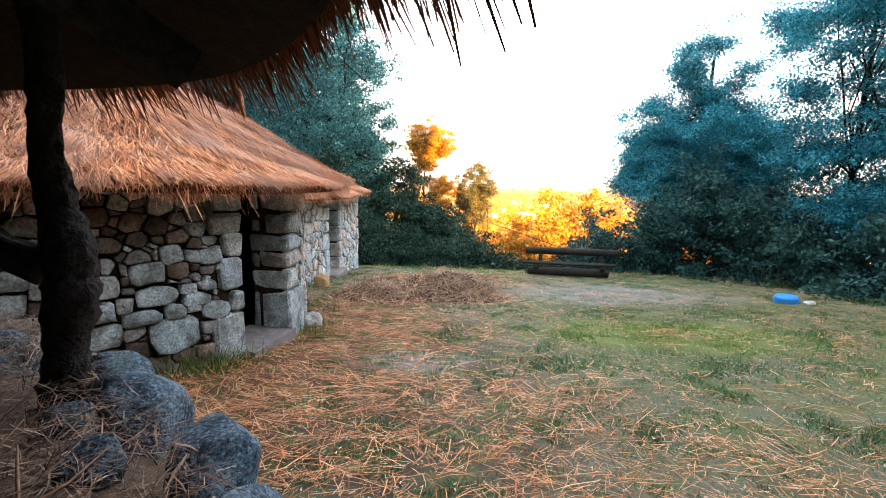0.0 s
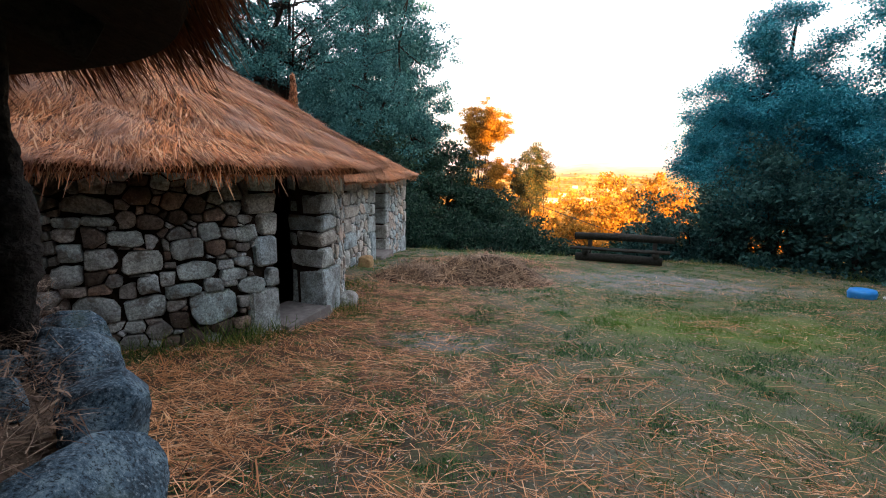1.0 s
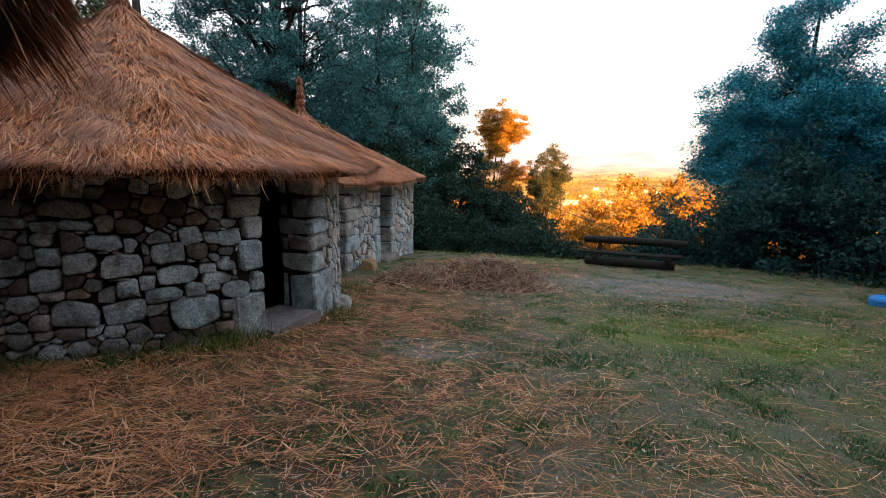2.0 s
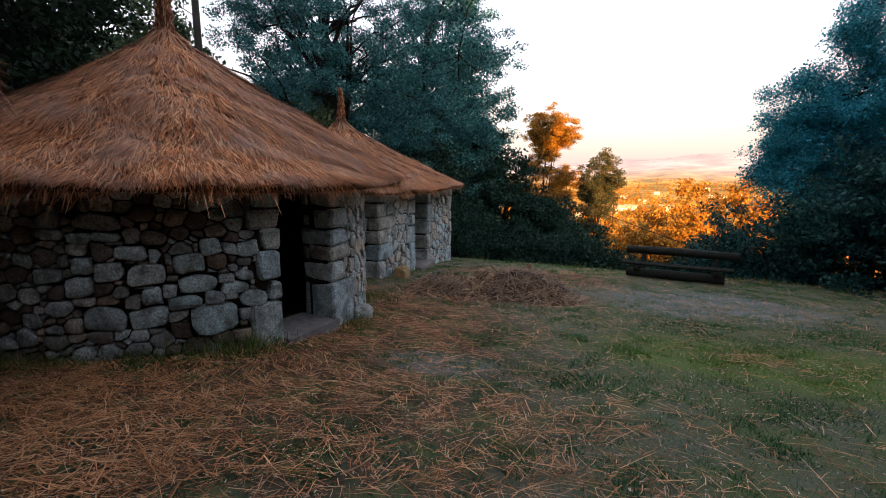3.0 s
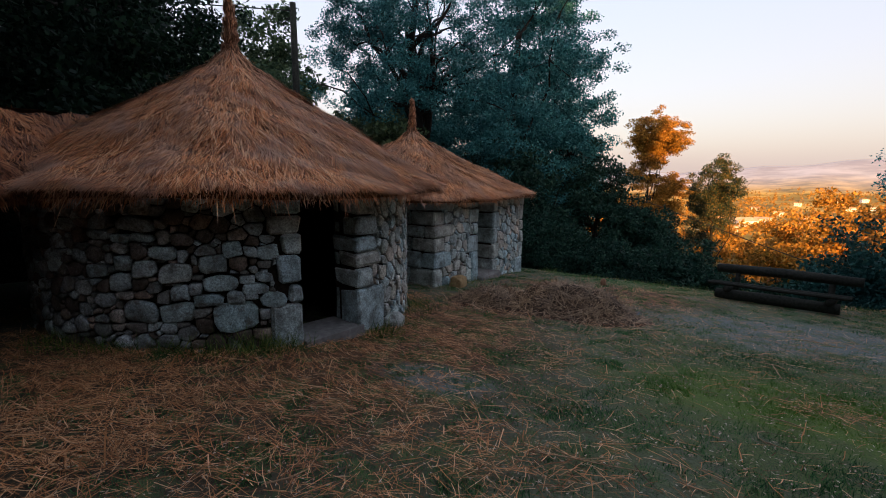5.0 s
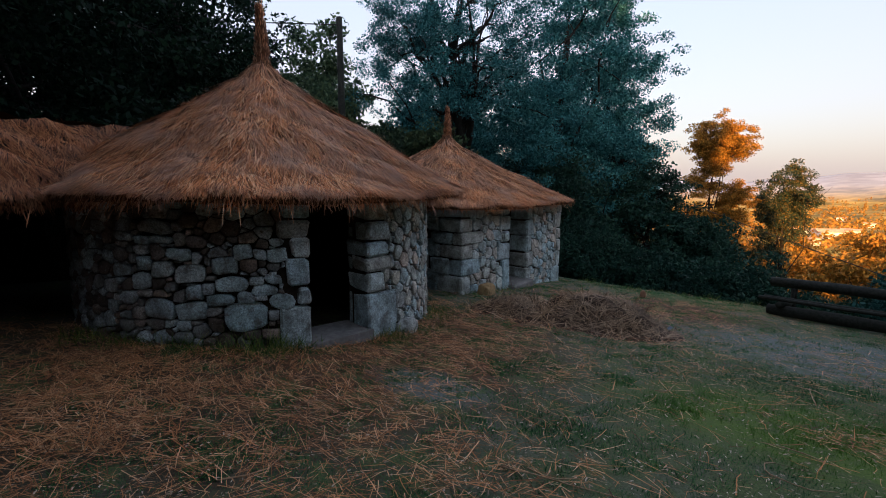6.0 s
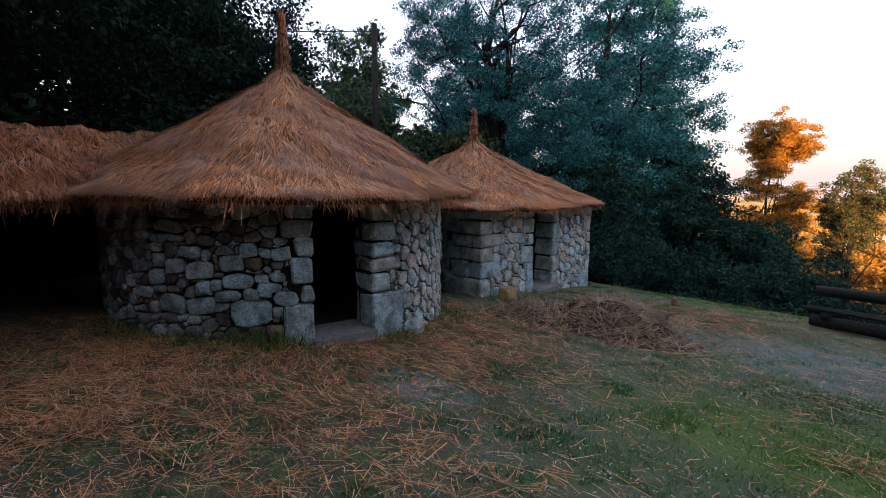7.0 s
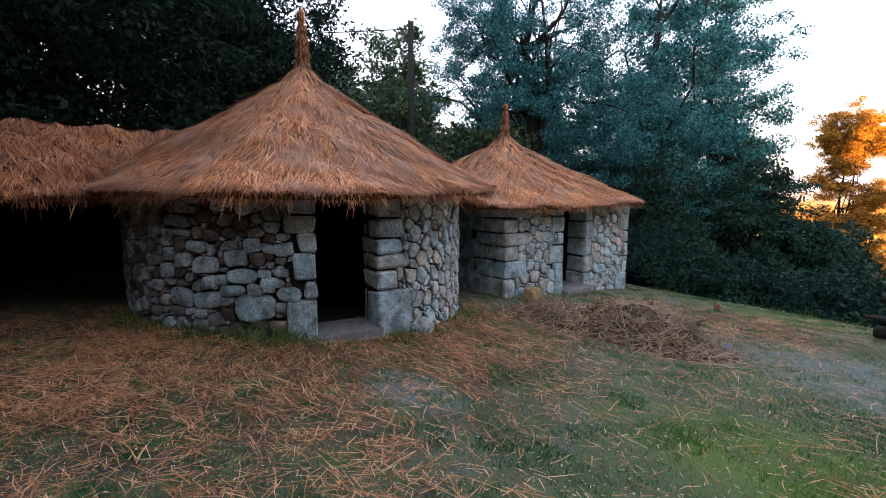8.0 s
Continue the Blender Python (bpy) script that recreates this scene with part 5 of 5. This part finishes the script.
rng_h = random.Random(8)
for az, r, w in ((2.5, 700, 34), (4.4, 690, 46), (6.0, 720, 30), (9.5, 760, 26), (10.4, 740, 34), (0.6, 620, 20), (3.4, 600, 18), (7.2, 980, 24), (12.5, 1150, 26), (14.0, 1250, 22), (15.2, 1200, 26), (16.4, 1350, 24), (11.6, 1400, 22), (13.4, 1500, 26), (8.6, 1250, 20), (5.2, 1100, 22), (18.0, 1300, 26), (20.0, 1150, 24), (17.2, 900, 20)):
    far_house(r * math.sin(radians(az)), r * math.cos(radians(az)), w * 0.6, w * 0.35, 5 + 0.05 * w, rng_h.uniform(-30, 30))

# ---- the pole and its cable ----
pole = thing("utility_pole", "dark wooden utility pole with a sagging cable", "pole", (-10.6, 12.9, float(ground_z(-10.6, 12.9)) - 0.1))
zb = float(ground_z(-10.6, 12.9)) - 0.3
part("shaft", tube_mesh("shaft", [([(-10.6, 12.9, zb), (-10.6, 12.9, 3.0), (-10.62, 12.9, 7.35)], [0.15, 0.13, 0.10])], 10, 0.02, 1), LOG, pole)
wire = [(-10.6 - 9 * t, 12.9 - 9 * t, 7.1 - 0.9 * math.sin(math.pi * t * 0.5) + 1.0 * t) for t in np.linspace(0, 1, 12)]
part("cable", tube_mesh("cable", [(wire, [0.02] * 12), ([(-10.6, 12.9, 7.0), (-10.85, 12.75, 6.75), (-10.9, 12.7, 6.4), (-10.6, 12.8, 6.2)], [0.015] * 4)], 5), WIRE, pole)

slope_cable = thing("overhead_cable", "thin dark overhead cable slanting down past the trees", "cable", (-7.6, 43.0, 1.9))
slope_line = [Vector((-7.6, 43.0, 1.9)).lerp(Vector((8.6, 22.4, -2.5)), t) - Vector((0, 0, 0.5 * t * (1 - t))) for t in np.linspace(0, 1, 14)]
part("cable", tube_mesh("cable", [([tuple(q) for q in slope_line], [0.022] * 14)], 5), WIRE, slope_cable)

# ---- the log bench ----
def bench():
    a, b = Vector((2.31, 12.40)), Vector((4.36, 11.75))
    u = (b - a).normalized()
    w = Vector((-u.y, u.x))
    z = float(ground_z(3.2, 11.6))
    ob = thing("log_bench", "long dark weathered log bench with a single back rail", "bench", (3.2, 11.55, z))

    def at(s, d, h):
        p = a + u * s + w * d
        return (p.x, p.y, float(ground_z(p.x, p.y)) + h)
    n = (b - a).length
    part("seat", tube_mesh("seat", [([at(0.02, 0, 0.13), at(n / 2, 0, 0.14), at(n - 0.05, 0, 0.13)], [0.105, 0.115, 0.10])], 12, 0.03, 1), LOG, ob)
    part("seat_board", tube_mesh("seat_board", [([at(-0.12, -0.1, 0.36), at(n / 2, -0.1, 0.35), at(n + 0.1, -0.1, 0.36)], [0.035] * 3), ([at(-0.1, 0.1, 0.36), at(n / 2, 0.1, 0.36), at(n + 0.1, 0.1, 0.36)], [0.04] * 3)], 8, 0.03, 2), LOG, ob)
    part("back_rail", tube_mesh("back_rail", [([at(-0.1, 0.45, 0.66), at(n / 2, 0.45, 0.67), at(n + 0.2, 0.45, 0.65)], [0.095, 0.105, 0.09])], 10, 0.03, 3), LOG, ob)
    for s in (0.3, n - 0.25):
        part("post", tube_mesh("post", [([at(s, 0.45, -0.2), at(s, 0.45, 0.62)], [0.06, 0.055])], 8, 0.04, 4), LOG, ob)
    for s in (0.25, n - 0.2):
        part("bearer", tube_mesh("bearer", [([at(s, -0.12, 0.25), at(s, 0.5, 0.27)], [0.075, 0.07])], 8, 0.04, 5), LOG, ob)
    return ob


bench()

# ---- the heap of cut straw ----
HEAP_CORE = plain_material("matted_straw", (0.02, 0.012, 0.008), (0.07, 0.042, 0.026), 40.0, 0.95, 0.9, 0.03)


def heap_h(x, y):
    big = 0.43 * np.exp(-(((x - 0.12) / 0.90) ** 2 + ((y - 8.52) / 0.58) ** 2) ** 1.7)
    small = 0.28 * np.exp(-(((x + 1.1) / 0.75) ** 2 + ((y - 8.25) / 0.42) ** 2) ** 1.5)
    return np.maximum(big, small) + 0.2 * np.minimum(big, small)


def hay_heap():
    rng = np.random.default_rng(12)
    ob = thing("straw_heap", "low heap of dull brown cut straw and twigs", "straw heap", (-0.2, 8.6, float(ground_z(-0.2, 8.6))))
    x, y = np.meshgrid(np.linspace(-2.3, 1.5, 90), np.linspace(7.0, 9.7, 60), indexing="ij")
    z = ground_z(x, y) - 0.03 + heap_h(x, y) * (1 + 0.25 * noise2(x, y, 6.0)) + 0.01
    k = (np.arange(89)[:, None] * 60 + np.arange(59)).ravel()
    part("core", smooth(quick("core", np.stack([x, y, z], -1), np.stack([k, k + 60, k + 61, k + 1], -1))), HEAP_CORE, ob)
    n = 15000
    x, y = rng.uniform(-2.3, 1.5, n), rng.uniform(7.0, 9.7, n)
    h = heap_h(x, y)
    keep = rng.random(n) < h / 0.12 + 0.05
    x, y, h = x[keep], y[keep], h[keep]
    n = len(x)
    e = 0.02
    nx, ny = -(heap_h(x + e, y) - h) / e, -(heap_h(x, y + e) - h) / e
    nrm = unit(np.stack([nx, ny, np.ones(n)], -1))
    way = rng.standard_normal((n, 3))
    way = unit(way - nrm * (way * nrm).sum(1, keepdims=True) * 0.86)
    p = np.stack([x, y, ground_z(x, y) + h * (1 + 0.25 * noise2(x, y, 6.0)) - 0.02 + 0.03 * rng.random(n)], -1)
    part("straw", quick("straw", *ribbons(p, way, nrm, rng.uniform(0.10, 0.34, n) * np.where(rng.random(n) < 0.04, 1.8, 1.0), rng.uniform(0.006, 0.014, n), rng.standard_normal((n, 3)) * 0.04)), HAY, ob)["kind"] = "stuff"


hay_heap()

# ---- small things on the ground ----
def blue_basin():
    x, y = 6.5, 8.5
    z = float(ground_z(x, y))
    bm = bmesh.new()
    for r, h in ((0.20, -0.01), (0.22, 0.10), (0.19, 0.16), (0.13, 0.15)):
        for i in range(24):
            a = i * math.pi / 12
            bm.verts.new((x + r * math.cos(a), y + r * 0.8 * math.sin(a), z + h))
    v = list(bm.verts)
    for q in range(3):
        for i in range(24):
            bm.faces.new((v[24 * q + i], v[24 * q + (i + 1) % 24], v[24 * q + 24 + (i + 1) % 24], v[24 * q + 24 + i]))
    bm.faces.new(v[72:])
    me = bpy.data.meshes.new("lid")
    bm.to_mesh(me)
    bm.free()
    single("plastic_basin", smooth(me), BLUE, "shallow bright blue plastic basin lying on the grass", "basin")


blue_basin()
scrap_v = [(1.09 + 0.07 * u + 0.02 * w, 9.0 + 0.05 * w, float(ground_z(1.09, 9.0)) + 0.05 + 0.03 * math.sin(3 * u + 2 * w) + h) for h in (0.0, 0.004) for u in (-1, -0.3, 0.4, 1) for w in (-1, 0, 1)]
scrap_f = [(3 * i + j + b, 3 * i + j + 1 + b, 3 * i + j + 4 + b, 3 * i + j + 3 + b) for b in (0, 12) for i in range(3) for j in range(2)]
single("plastic_scrap", poly_mesh("plastic_scrap", scrap_v, scrap_f), SCRAP_BLUE, "crumpled blue plastic scrap beside the straw heap", "litter")


def pebble(name, label, x, y, size, turn, seed, mat, lift=0.5):
    ob = thing(name, label, "stone", (x, y, float(ground_z(x, y))))
    boulder("stone", (x, y, float(ground_z(x, y)) + size[2] * lift), size, turn, seed, mat, ob)


RUST = plain_material("rusty_stone", (0.20, 0.10, 0.06), (0.38, 0.22, 0.14), 30.0, 0.9, 0.6, 0.01)
OCHRE = plain_material("ochre_stone", (0.24, 0.15, 0.07), (0.42, 0.29, 0.15), 20.0, 0.9, 0.6, 0.01)
pebble("field_stone", "pale flat stone lying on the grass", 6.95, 8.5, (0.13, 0.09, 0.04), 20, 1.0, PALE_GRANITE)
pebble("field_stone", "small reddish stone on the yard's brow", -0.04, 12.4, (0.07, 0.06, 0.11), 0, 2.0, RUST)
pebble("field_stone", "rounded ochre stone against the hut wall", -2.55, 9.55, (0.16, 0.22, 0.17), 0, 3.0, OCHRE)
pebble("field_stone", "half-buried granite stone at the hut's foot", -1.72, 5.95, (0.12, 0.17, 0.13), 10, 4.0, PALE_GRANITE)


# ---- loose straw and grass over the yard ----
def hut_clear(x, y):
    """False inside the huts' walls."""
    a = np.hypot(x - HX, y - HY) > HR + 0.02
    p = (x - F0.x) * out2.x + (y - F0.y) * out2.y
    q = (x - F0.x) * along.x + (y - F0.y) * along.y
    return a & ~((p < 0.02) & (q > -0.02) & (q < L2) & (p > -W2))


def straw_share(x, y):
    d = 0.95 * np.exp(-(((x + 1.6) / 2.1) ** 2 + ((y - 4.2) / 3.2) ** 2)) + 0.34 * np.exp(-(((x + 1.2) / 1.9) ** 2 + ((y - 8.4) / 1.9) ** 2)) + 0.6 * np.exp(-(((x + 3.0) / 2.0) ** 2 + ((y - 2.4) / 1.2) ** 2)) + 0.5 * np.exp(-(((x - 0.2) / 2.0) ** 2 + ((y - 11.3) / 1.3) ** 2))
    return np.clip(0.66 * d + 0.02 + 0.14 * patchy(x, y, 1.1, 2) + 0.30 * np.exp(-((y - 2.3) / 1.1) ** 2 - ((x - 0.9) / 2.2) ** 2) + 0.45 * np.exp(-(((x - 2.95) / 0.42) ** 2 + ((y - 5.8) / 0.22) ** 2)) * 2.2, 0.09, 1) * (1 - 0.55 * np.exp(-(((x - 2.6) / 1.7) ** 2 + ((y - 5.2) / 2.2) ** 2)))


def tuft(x, y):
    return 0.8 * patchy(x, y, 4.6, 8) + 0.25 * patchy(x, y, 1.3, 3) + 0.3 * patchy(x, y, 11.0, 5)


def litter():
    rng = np.random.default_rng(14)
    n = 820000
    x, y = rng.uniform(-6, 8, n), 1.2 + 12.6 * rng.random(n) ** 1.35
    x, y = np.append(x, rng.uniform(0, 9, 60000)), np.append(y, rng.uniform(-5, 1.2, 60000))
    x, y = np.append(x, rng.uniform(0, 8, 80000)), np.append(y, 1.2 - 2.4 * rng.random(80000) ** 2)
    n = len(x)
    clump = (0.55 + 0.6 * patchy(x, y, 4.3, 9) + 0.35 * patchy(x, y, 9.7, 4)) * np.clip(0.85 + 0.9 * patchy(x + 0.4 * y, 1.6 * y, 0.9, 7), 0.25, 1.2) * np.clip(1.1 - 5.0 * tuft(x, y), 0.06, 1)
    keep = (rng.random(n) < straw_share(x, y) * np.clip(clump, 0.22, 1.2) * np.where(x < 0.4, 0.55 + 0.55 * np.exp(-np.maximum(np.hypot(x - HX, y - HY) - HR, 0) / 0.9), 1.0)) & hut_clear(x, y)
    x, y = x[keep], y[keep]
    n = len(x)
    a = np.where((x < -0.3) & (y > 3.2), 0.6, 1.5) * rng.standard_normal(n) + np.pi * (rng.random(n) < 0.5) + 1.3 * patchy(x, y, 0.9, 3) - 0.3
    way = unit(np.stack([np.cos(a), 0.8 * np.sin(a), 0.10 * rng.standard_normal(n) - 0.06 * np.sin(a)], -1))
    p = np.stack([x, y, ground_z(x, y) + 0.012 + 0.034 * rng.random(n)], -1)
    up = np.tile([0.0, 0.0, 1.0], (n, 1))
    big = rng.random(n) < 0.06
    return quick("straw_litter", *ribbons(p, way, up, rng.uniform(0.05, 0.20, n) * np.where(big, 1.8, 1.0) * np.where(x < -0.3, 1.15, 1.0), rng.uniform(0.0024, 0.0052, n) * np.where((y > 3.5) | (x < -0.8), 1.35, 1.0) * np.where(big, 1.4, 1.0), rng.standard_normal((n, 3)) * [0.025, 0.025, 0.006]))


single("straw_litter", litter(), LITTER, "loose dry straw scattered over the yard", "straw", kind="stuff")


def grass_share(x, y):
    d = np.exp(-(((x - 4.2) / 3.6) ** 2 + ((y - 6.6) / 4.2) ** 2)) + 0.6 * np.exp(-((y - 13.2 + 0.12 * x) / 0.8) ** 2)
    return np.clip(d * (0.50 + 0.75 * patchy(x, y, 2.3, 6)) + 1.2 * np.clip((tuft(x, y) - np.where(x < 0.5, 0.08, 0.13)) * 6, 0, 1) - 0.02, 0, 1) * (1 - 0.85 * np.exp(-(((x - 3.4) / 2.4) ** 2 + ((y - 9.2) / 1.3) ** 2)))


def lawn():
    rng = np.random.default_rng(15)
    n = 900000
    x, y = rng.uniform(-3.5, 9.5, n), 1.8 + 12.4 * rng.random(n) ** 1.25
    x, y = np.append(x, rng.uniform(0, 9.5, 40000)), np.append(y, rng.uniform(-5, 1.8, 40000))
    n = len(x)
    keep = (rng.random(n) < grass_share(x, y)) & hut_clear(x, y)
    x, y = x[keep], y[keep]
    n = len(x)
    up = unit(np.stack([0.55 * rng.standard_normal(n), 0.55 * rng.standard_normal(n), np.ones(n)], -1))
    a = rng.random(n) * 2 * np.pi
    side = np.stack([np.cos(a), np.sin(a), np.zeros(n)], -1)
    p = np.stack([x, y, ground_z(x, y) - 0.012], -1)
    wide = unit(np.cross(up, side)) * rng.uniform(0.0015, 0.003, n)[:, None]
    tip = p + up * rng.uniform(0.018, 0.055, n)[:, None] + side * (0.015 * rng.standard_normal(n))[:, None]
    v = np.stack([p - wide, p + wide, tip + wide * 0.3, tip - wide * 0.3], 1)
    return quick("grass", v.reshape(-1, 3), np.arange(n)[:, None] * 4 + np.arange(4))


single("grass", lawn(), GRASS, "short patchy green grass of the yard", "grass", kind="stuff")


def tufts():
    """Taller grass at the foot of the walls and on the bank."""
    rng = np.random.default_rng(16)
    spots = []
    for a, k in ((-29, 1.3), (-32, 1.5), (-35, 1.5), (-38, 1.4), (-43, 1.0), (-48, 0.8), (-53, 0.9), (-58, 0.9), (-63, 0.9), (-68, 0.8), (-74, 0.8), (-80, 0.8), (-6, 0.7), (-2, 0.7), (5, 0.6), (14, 0.5), (25, 0.8), (33, 0.9)):
        t = radians(a)
        spots.append((HX + (HR + 0.14) * math.cos(t), HY + (HR + 0.14) * math.sin(t), k))
    for s in np.linspace(0.2, L2, 7):
        q = facade(s, 0, 0.15)
        spots.append((q[0], q[1], 0.45))
    for q in np.linspace(-2, 7, 26):
        spots.append((q, 13.7 - 0.13 * q + rng.uniform(-0.3, 0.3), 0.5))
    for q in np.linspace(6, 13, 22):
        spots.append((8.4 + rng.uniform(-0.4, 0.3), q, 0.6))
    for x, y in ((-0.72, 0.36), (-0.62, 0.30), (-0.80, 0.42), (-0.56, 0.36)):
        spots.append((x, y, 0.4))
    chunk = []
    for x, y, k in spots:
        n = int(170 * k)
        px, py = x + rng.uniform(-0.12, 0.12) + 0.15 * rng.standard_normal(n), y + rng.uniform(-0.1, 0.1) + 0.15 * rng.standard_normal(n)
        up = unit(np.stack([0.35 * rng.standard_normal(n), 0.35 * rng.standard_normal(n), np.ones(n)], -1))
        a = rng.random(n) * 2 * np.pi
        side = np.stack([np.cos(a), np.sin(a), np.zeros(n)], -1)
        small = 0.35 if k == 0.4 else 1.0
        px, py = x + (px - x) * small, y + (py - y) * small
        foot = ground_z(px, py) - 0.02 if k != 0.4 else np.full(n, 1.10)
        chunk.append(ribbons(np.stack([px, py, foot], -1), up, side, rng.uniform(0.05, 0.26, n) ** 1.0 * (0.5 + 0.5 * k) * rng.uniform(0.6, 1.25) * small, rng.uniform(0.004, 0.007, n), np.stack([up[:, 0], up[:, 1], -0.3 * np.ones(n)], -1) * 0.07))
    return quick("grass_tufts", *join(chunk))


TUFT = leaf_material("tall_grass", (0.03, 0.085, 0.03), (0.11, 0.20, 0.055), (0.32, 0.33, 0.10))
single("grass_tufts", tufts(), TUFT, "taller green grass along the walls and the brow", "grass", kind="stuff")


# darker, browner straw for the bank's litter
BANK_STRAW = straw_material("dark_bank_straw", (0.04, 0.024, 0.016), (0.27, 0.17, 0.11), (0.75, 0.58, 0.44), 6.0, 0.6)


def bank_litter():
    rng = np.random.default_rng(17)
    n = 20000
    x, y = rng.uniform(-1.9, -0.3, n), rng.uniform(0.1, 1.3, n)
    keep = (x + y * 1.15 < 0.38) & (x > -2.2 + 0.3 * y)
    x, y = x[keep], y[keep]
    n = len(x)
    a = rng.random(n) * 2 * np.pi
    way = unit(np.stack([np.cos(a), np.sin(a), 0.10 * rng.standard_normal(n)], -1))
    p = np.stack([x, y, 1.115 + 0.03 * rng.random(n)], -1)
    return quick("bank_litter", *ribbons(p, way, np.tile([0.0, 0.0, 1.0], (n, 1)), rng.uniform(0.015, 0.06, n) * np.where(rng.random(n) < 0.05, 2.0, 1.0), rng.uniform(0.0008, 0.0024, n) * np.where(rng.random(n) < 0.04, 2.6, 1.0), rng.standard_normal((n, 3)) * 0.015))


single("bank_litter", bank_litter(), BANK_STRAW, "dry straw and twigs littering the bank", "straw", kind="stuff")


def chips():
    """Pale chips and dead leaves strewn over the grass."""
    rng = np.random.default_rng(18)
    n = 30000
    x, y = rng.uniform(-2, 8, n), 1.6 + 9 * rng.random(n) ** 1.4
    keep = hut_clear(x, y) & (rng.random(n) < 0.45 + 0.5 * patchy(x, y, 1.7, 3))
    x, y = x[keep], y[keep]
    n = len(x)
    a = rng.random(n) * 2 * np.pi
    way = np.stack([np.cos(a), np.sin(a), 0.15 * rng.standard_normal(n)], -1)
    p = np.stack([x, y, ground_z(x, y) + 0.022 + 0.015 * rng.random(n)], -1)
    return quick("dry_chips", *ribbons(p, way, np.tile([0.0, 0.0, 1.0], (n, 1)), rng.uniform(0.010, 0.032, n), rng.uniform(0.004, 0.010, n), rng.standard_normal((n, 3)) * 0.004))


CHIP = straw_material("dry_chip", (0.25, 0.17, 0.11), (0.50, 0.40, 0.30), (0.72, 0.63, 0.52))
single("dry_chips", chips(), CHIP, "pale dry chips and leaf scraps on the grass", "leaf litter", kind="stuff")

rng_t = random.Random(19)
STALK = plain_material("dry_stalk", (0.30, 0.19, 0.11), (0.52, 0.37, 0.24), 40.0, 0.8, 0.4, 0.003)
for n in range(44):
    x, y = rng_t.uniform(-0.8, 5.6), 2.4 + 6.8 * rng_t.random() ** 1.2
    a, l = rng_t.uniform(0, math.pi), rng_t.uniform(0.18, 0.62)
    if n == 0:
        x, y, a, l = 1.35, 3.75, 0.25, 0.75
    bow = rng_t.uniform(-0.08, 0.08)
    pts = []
    for t in (0, 0.3, 0.6, 1.0):
        px, py = x + l * (t - 0.5) * math.cos(a) - bow * math.sin(a) * 4 * t * (1 - t), y + l * (t - 0.5) * math.sin(a) + bow * math.cos(a) * 4 * t * (1 - t)
        pts.append((px, py, float(ground_z(px, py)) + 0.028 + 0.012 * math.sin(5 * t + n)))
    tw = new("stalk", tube_mesh("stalk", [(pts, [0.005, 0.0045, 0.004, 0.002])], 5, 0.05, n))
    tw.data.materials.append(STALK)
    tagged(tw, "long dry bent stalk lying on the yard", "stalk", "stalks on the yard")

STICK = plain_material("dry_stick", (0.16, 0.085, 0.05), (0.42, 0.25, 0.16), 60.0, 0.85, 0.5, 0.002)
for n, (x, y, a, l) in enumerate(((-0.50, 0.52, 1.35, 0.20), (-0.62, 0.46, 0.5, 0.24), (-0.56, 0.56, 2.3, 0.16), (-0.70, 0.52, 0.9, 0.20), (-0.78, 0.60, 2.7, 0.22), (-0.44, 0.46, 1.9, 0.14), (-0.88, 0.50, 0.2, 0.24), (-0.66, 0.62, 1.6, 0.13))):
    ends = [(x + l * (t - 0.5) * math.cos(a), y + l * (t - 0.5) * math.sin(a), 1.135 + 0.02 * t + 0.006 * math.sin(7 * t + n)) for t in (0, 0.35, 0.7, 1.0)]
    stick = new("stick", tube_mesh("stick", [(ends, [0.0027, 0.0025, 0.002, 0.001])], 6, 0.08, n))
    stick.data.materials.append(STICK)
    tagged(stick, "short reddish dry stick lying on the bank", "stick", "sticks on the bank")
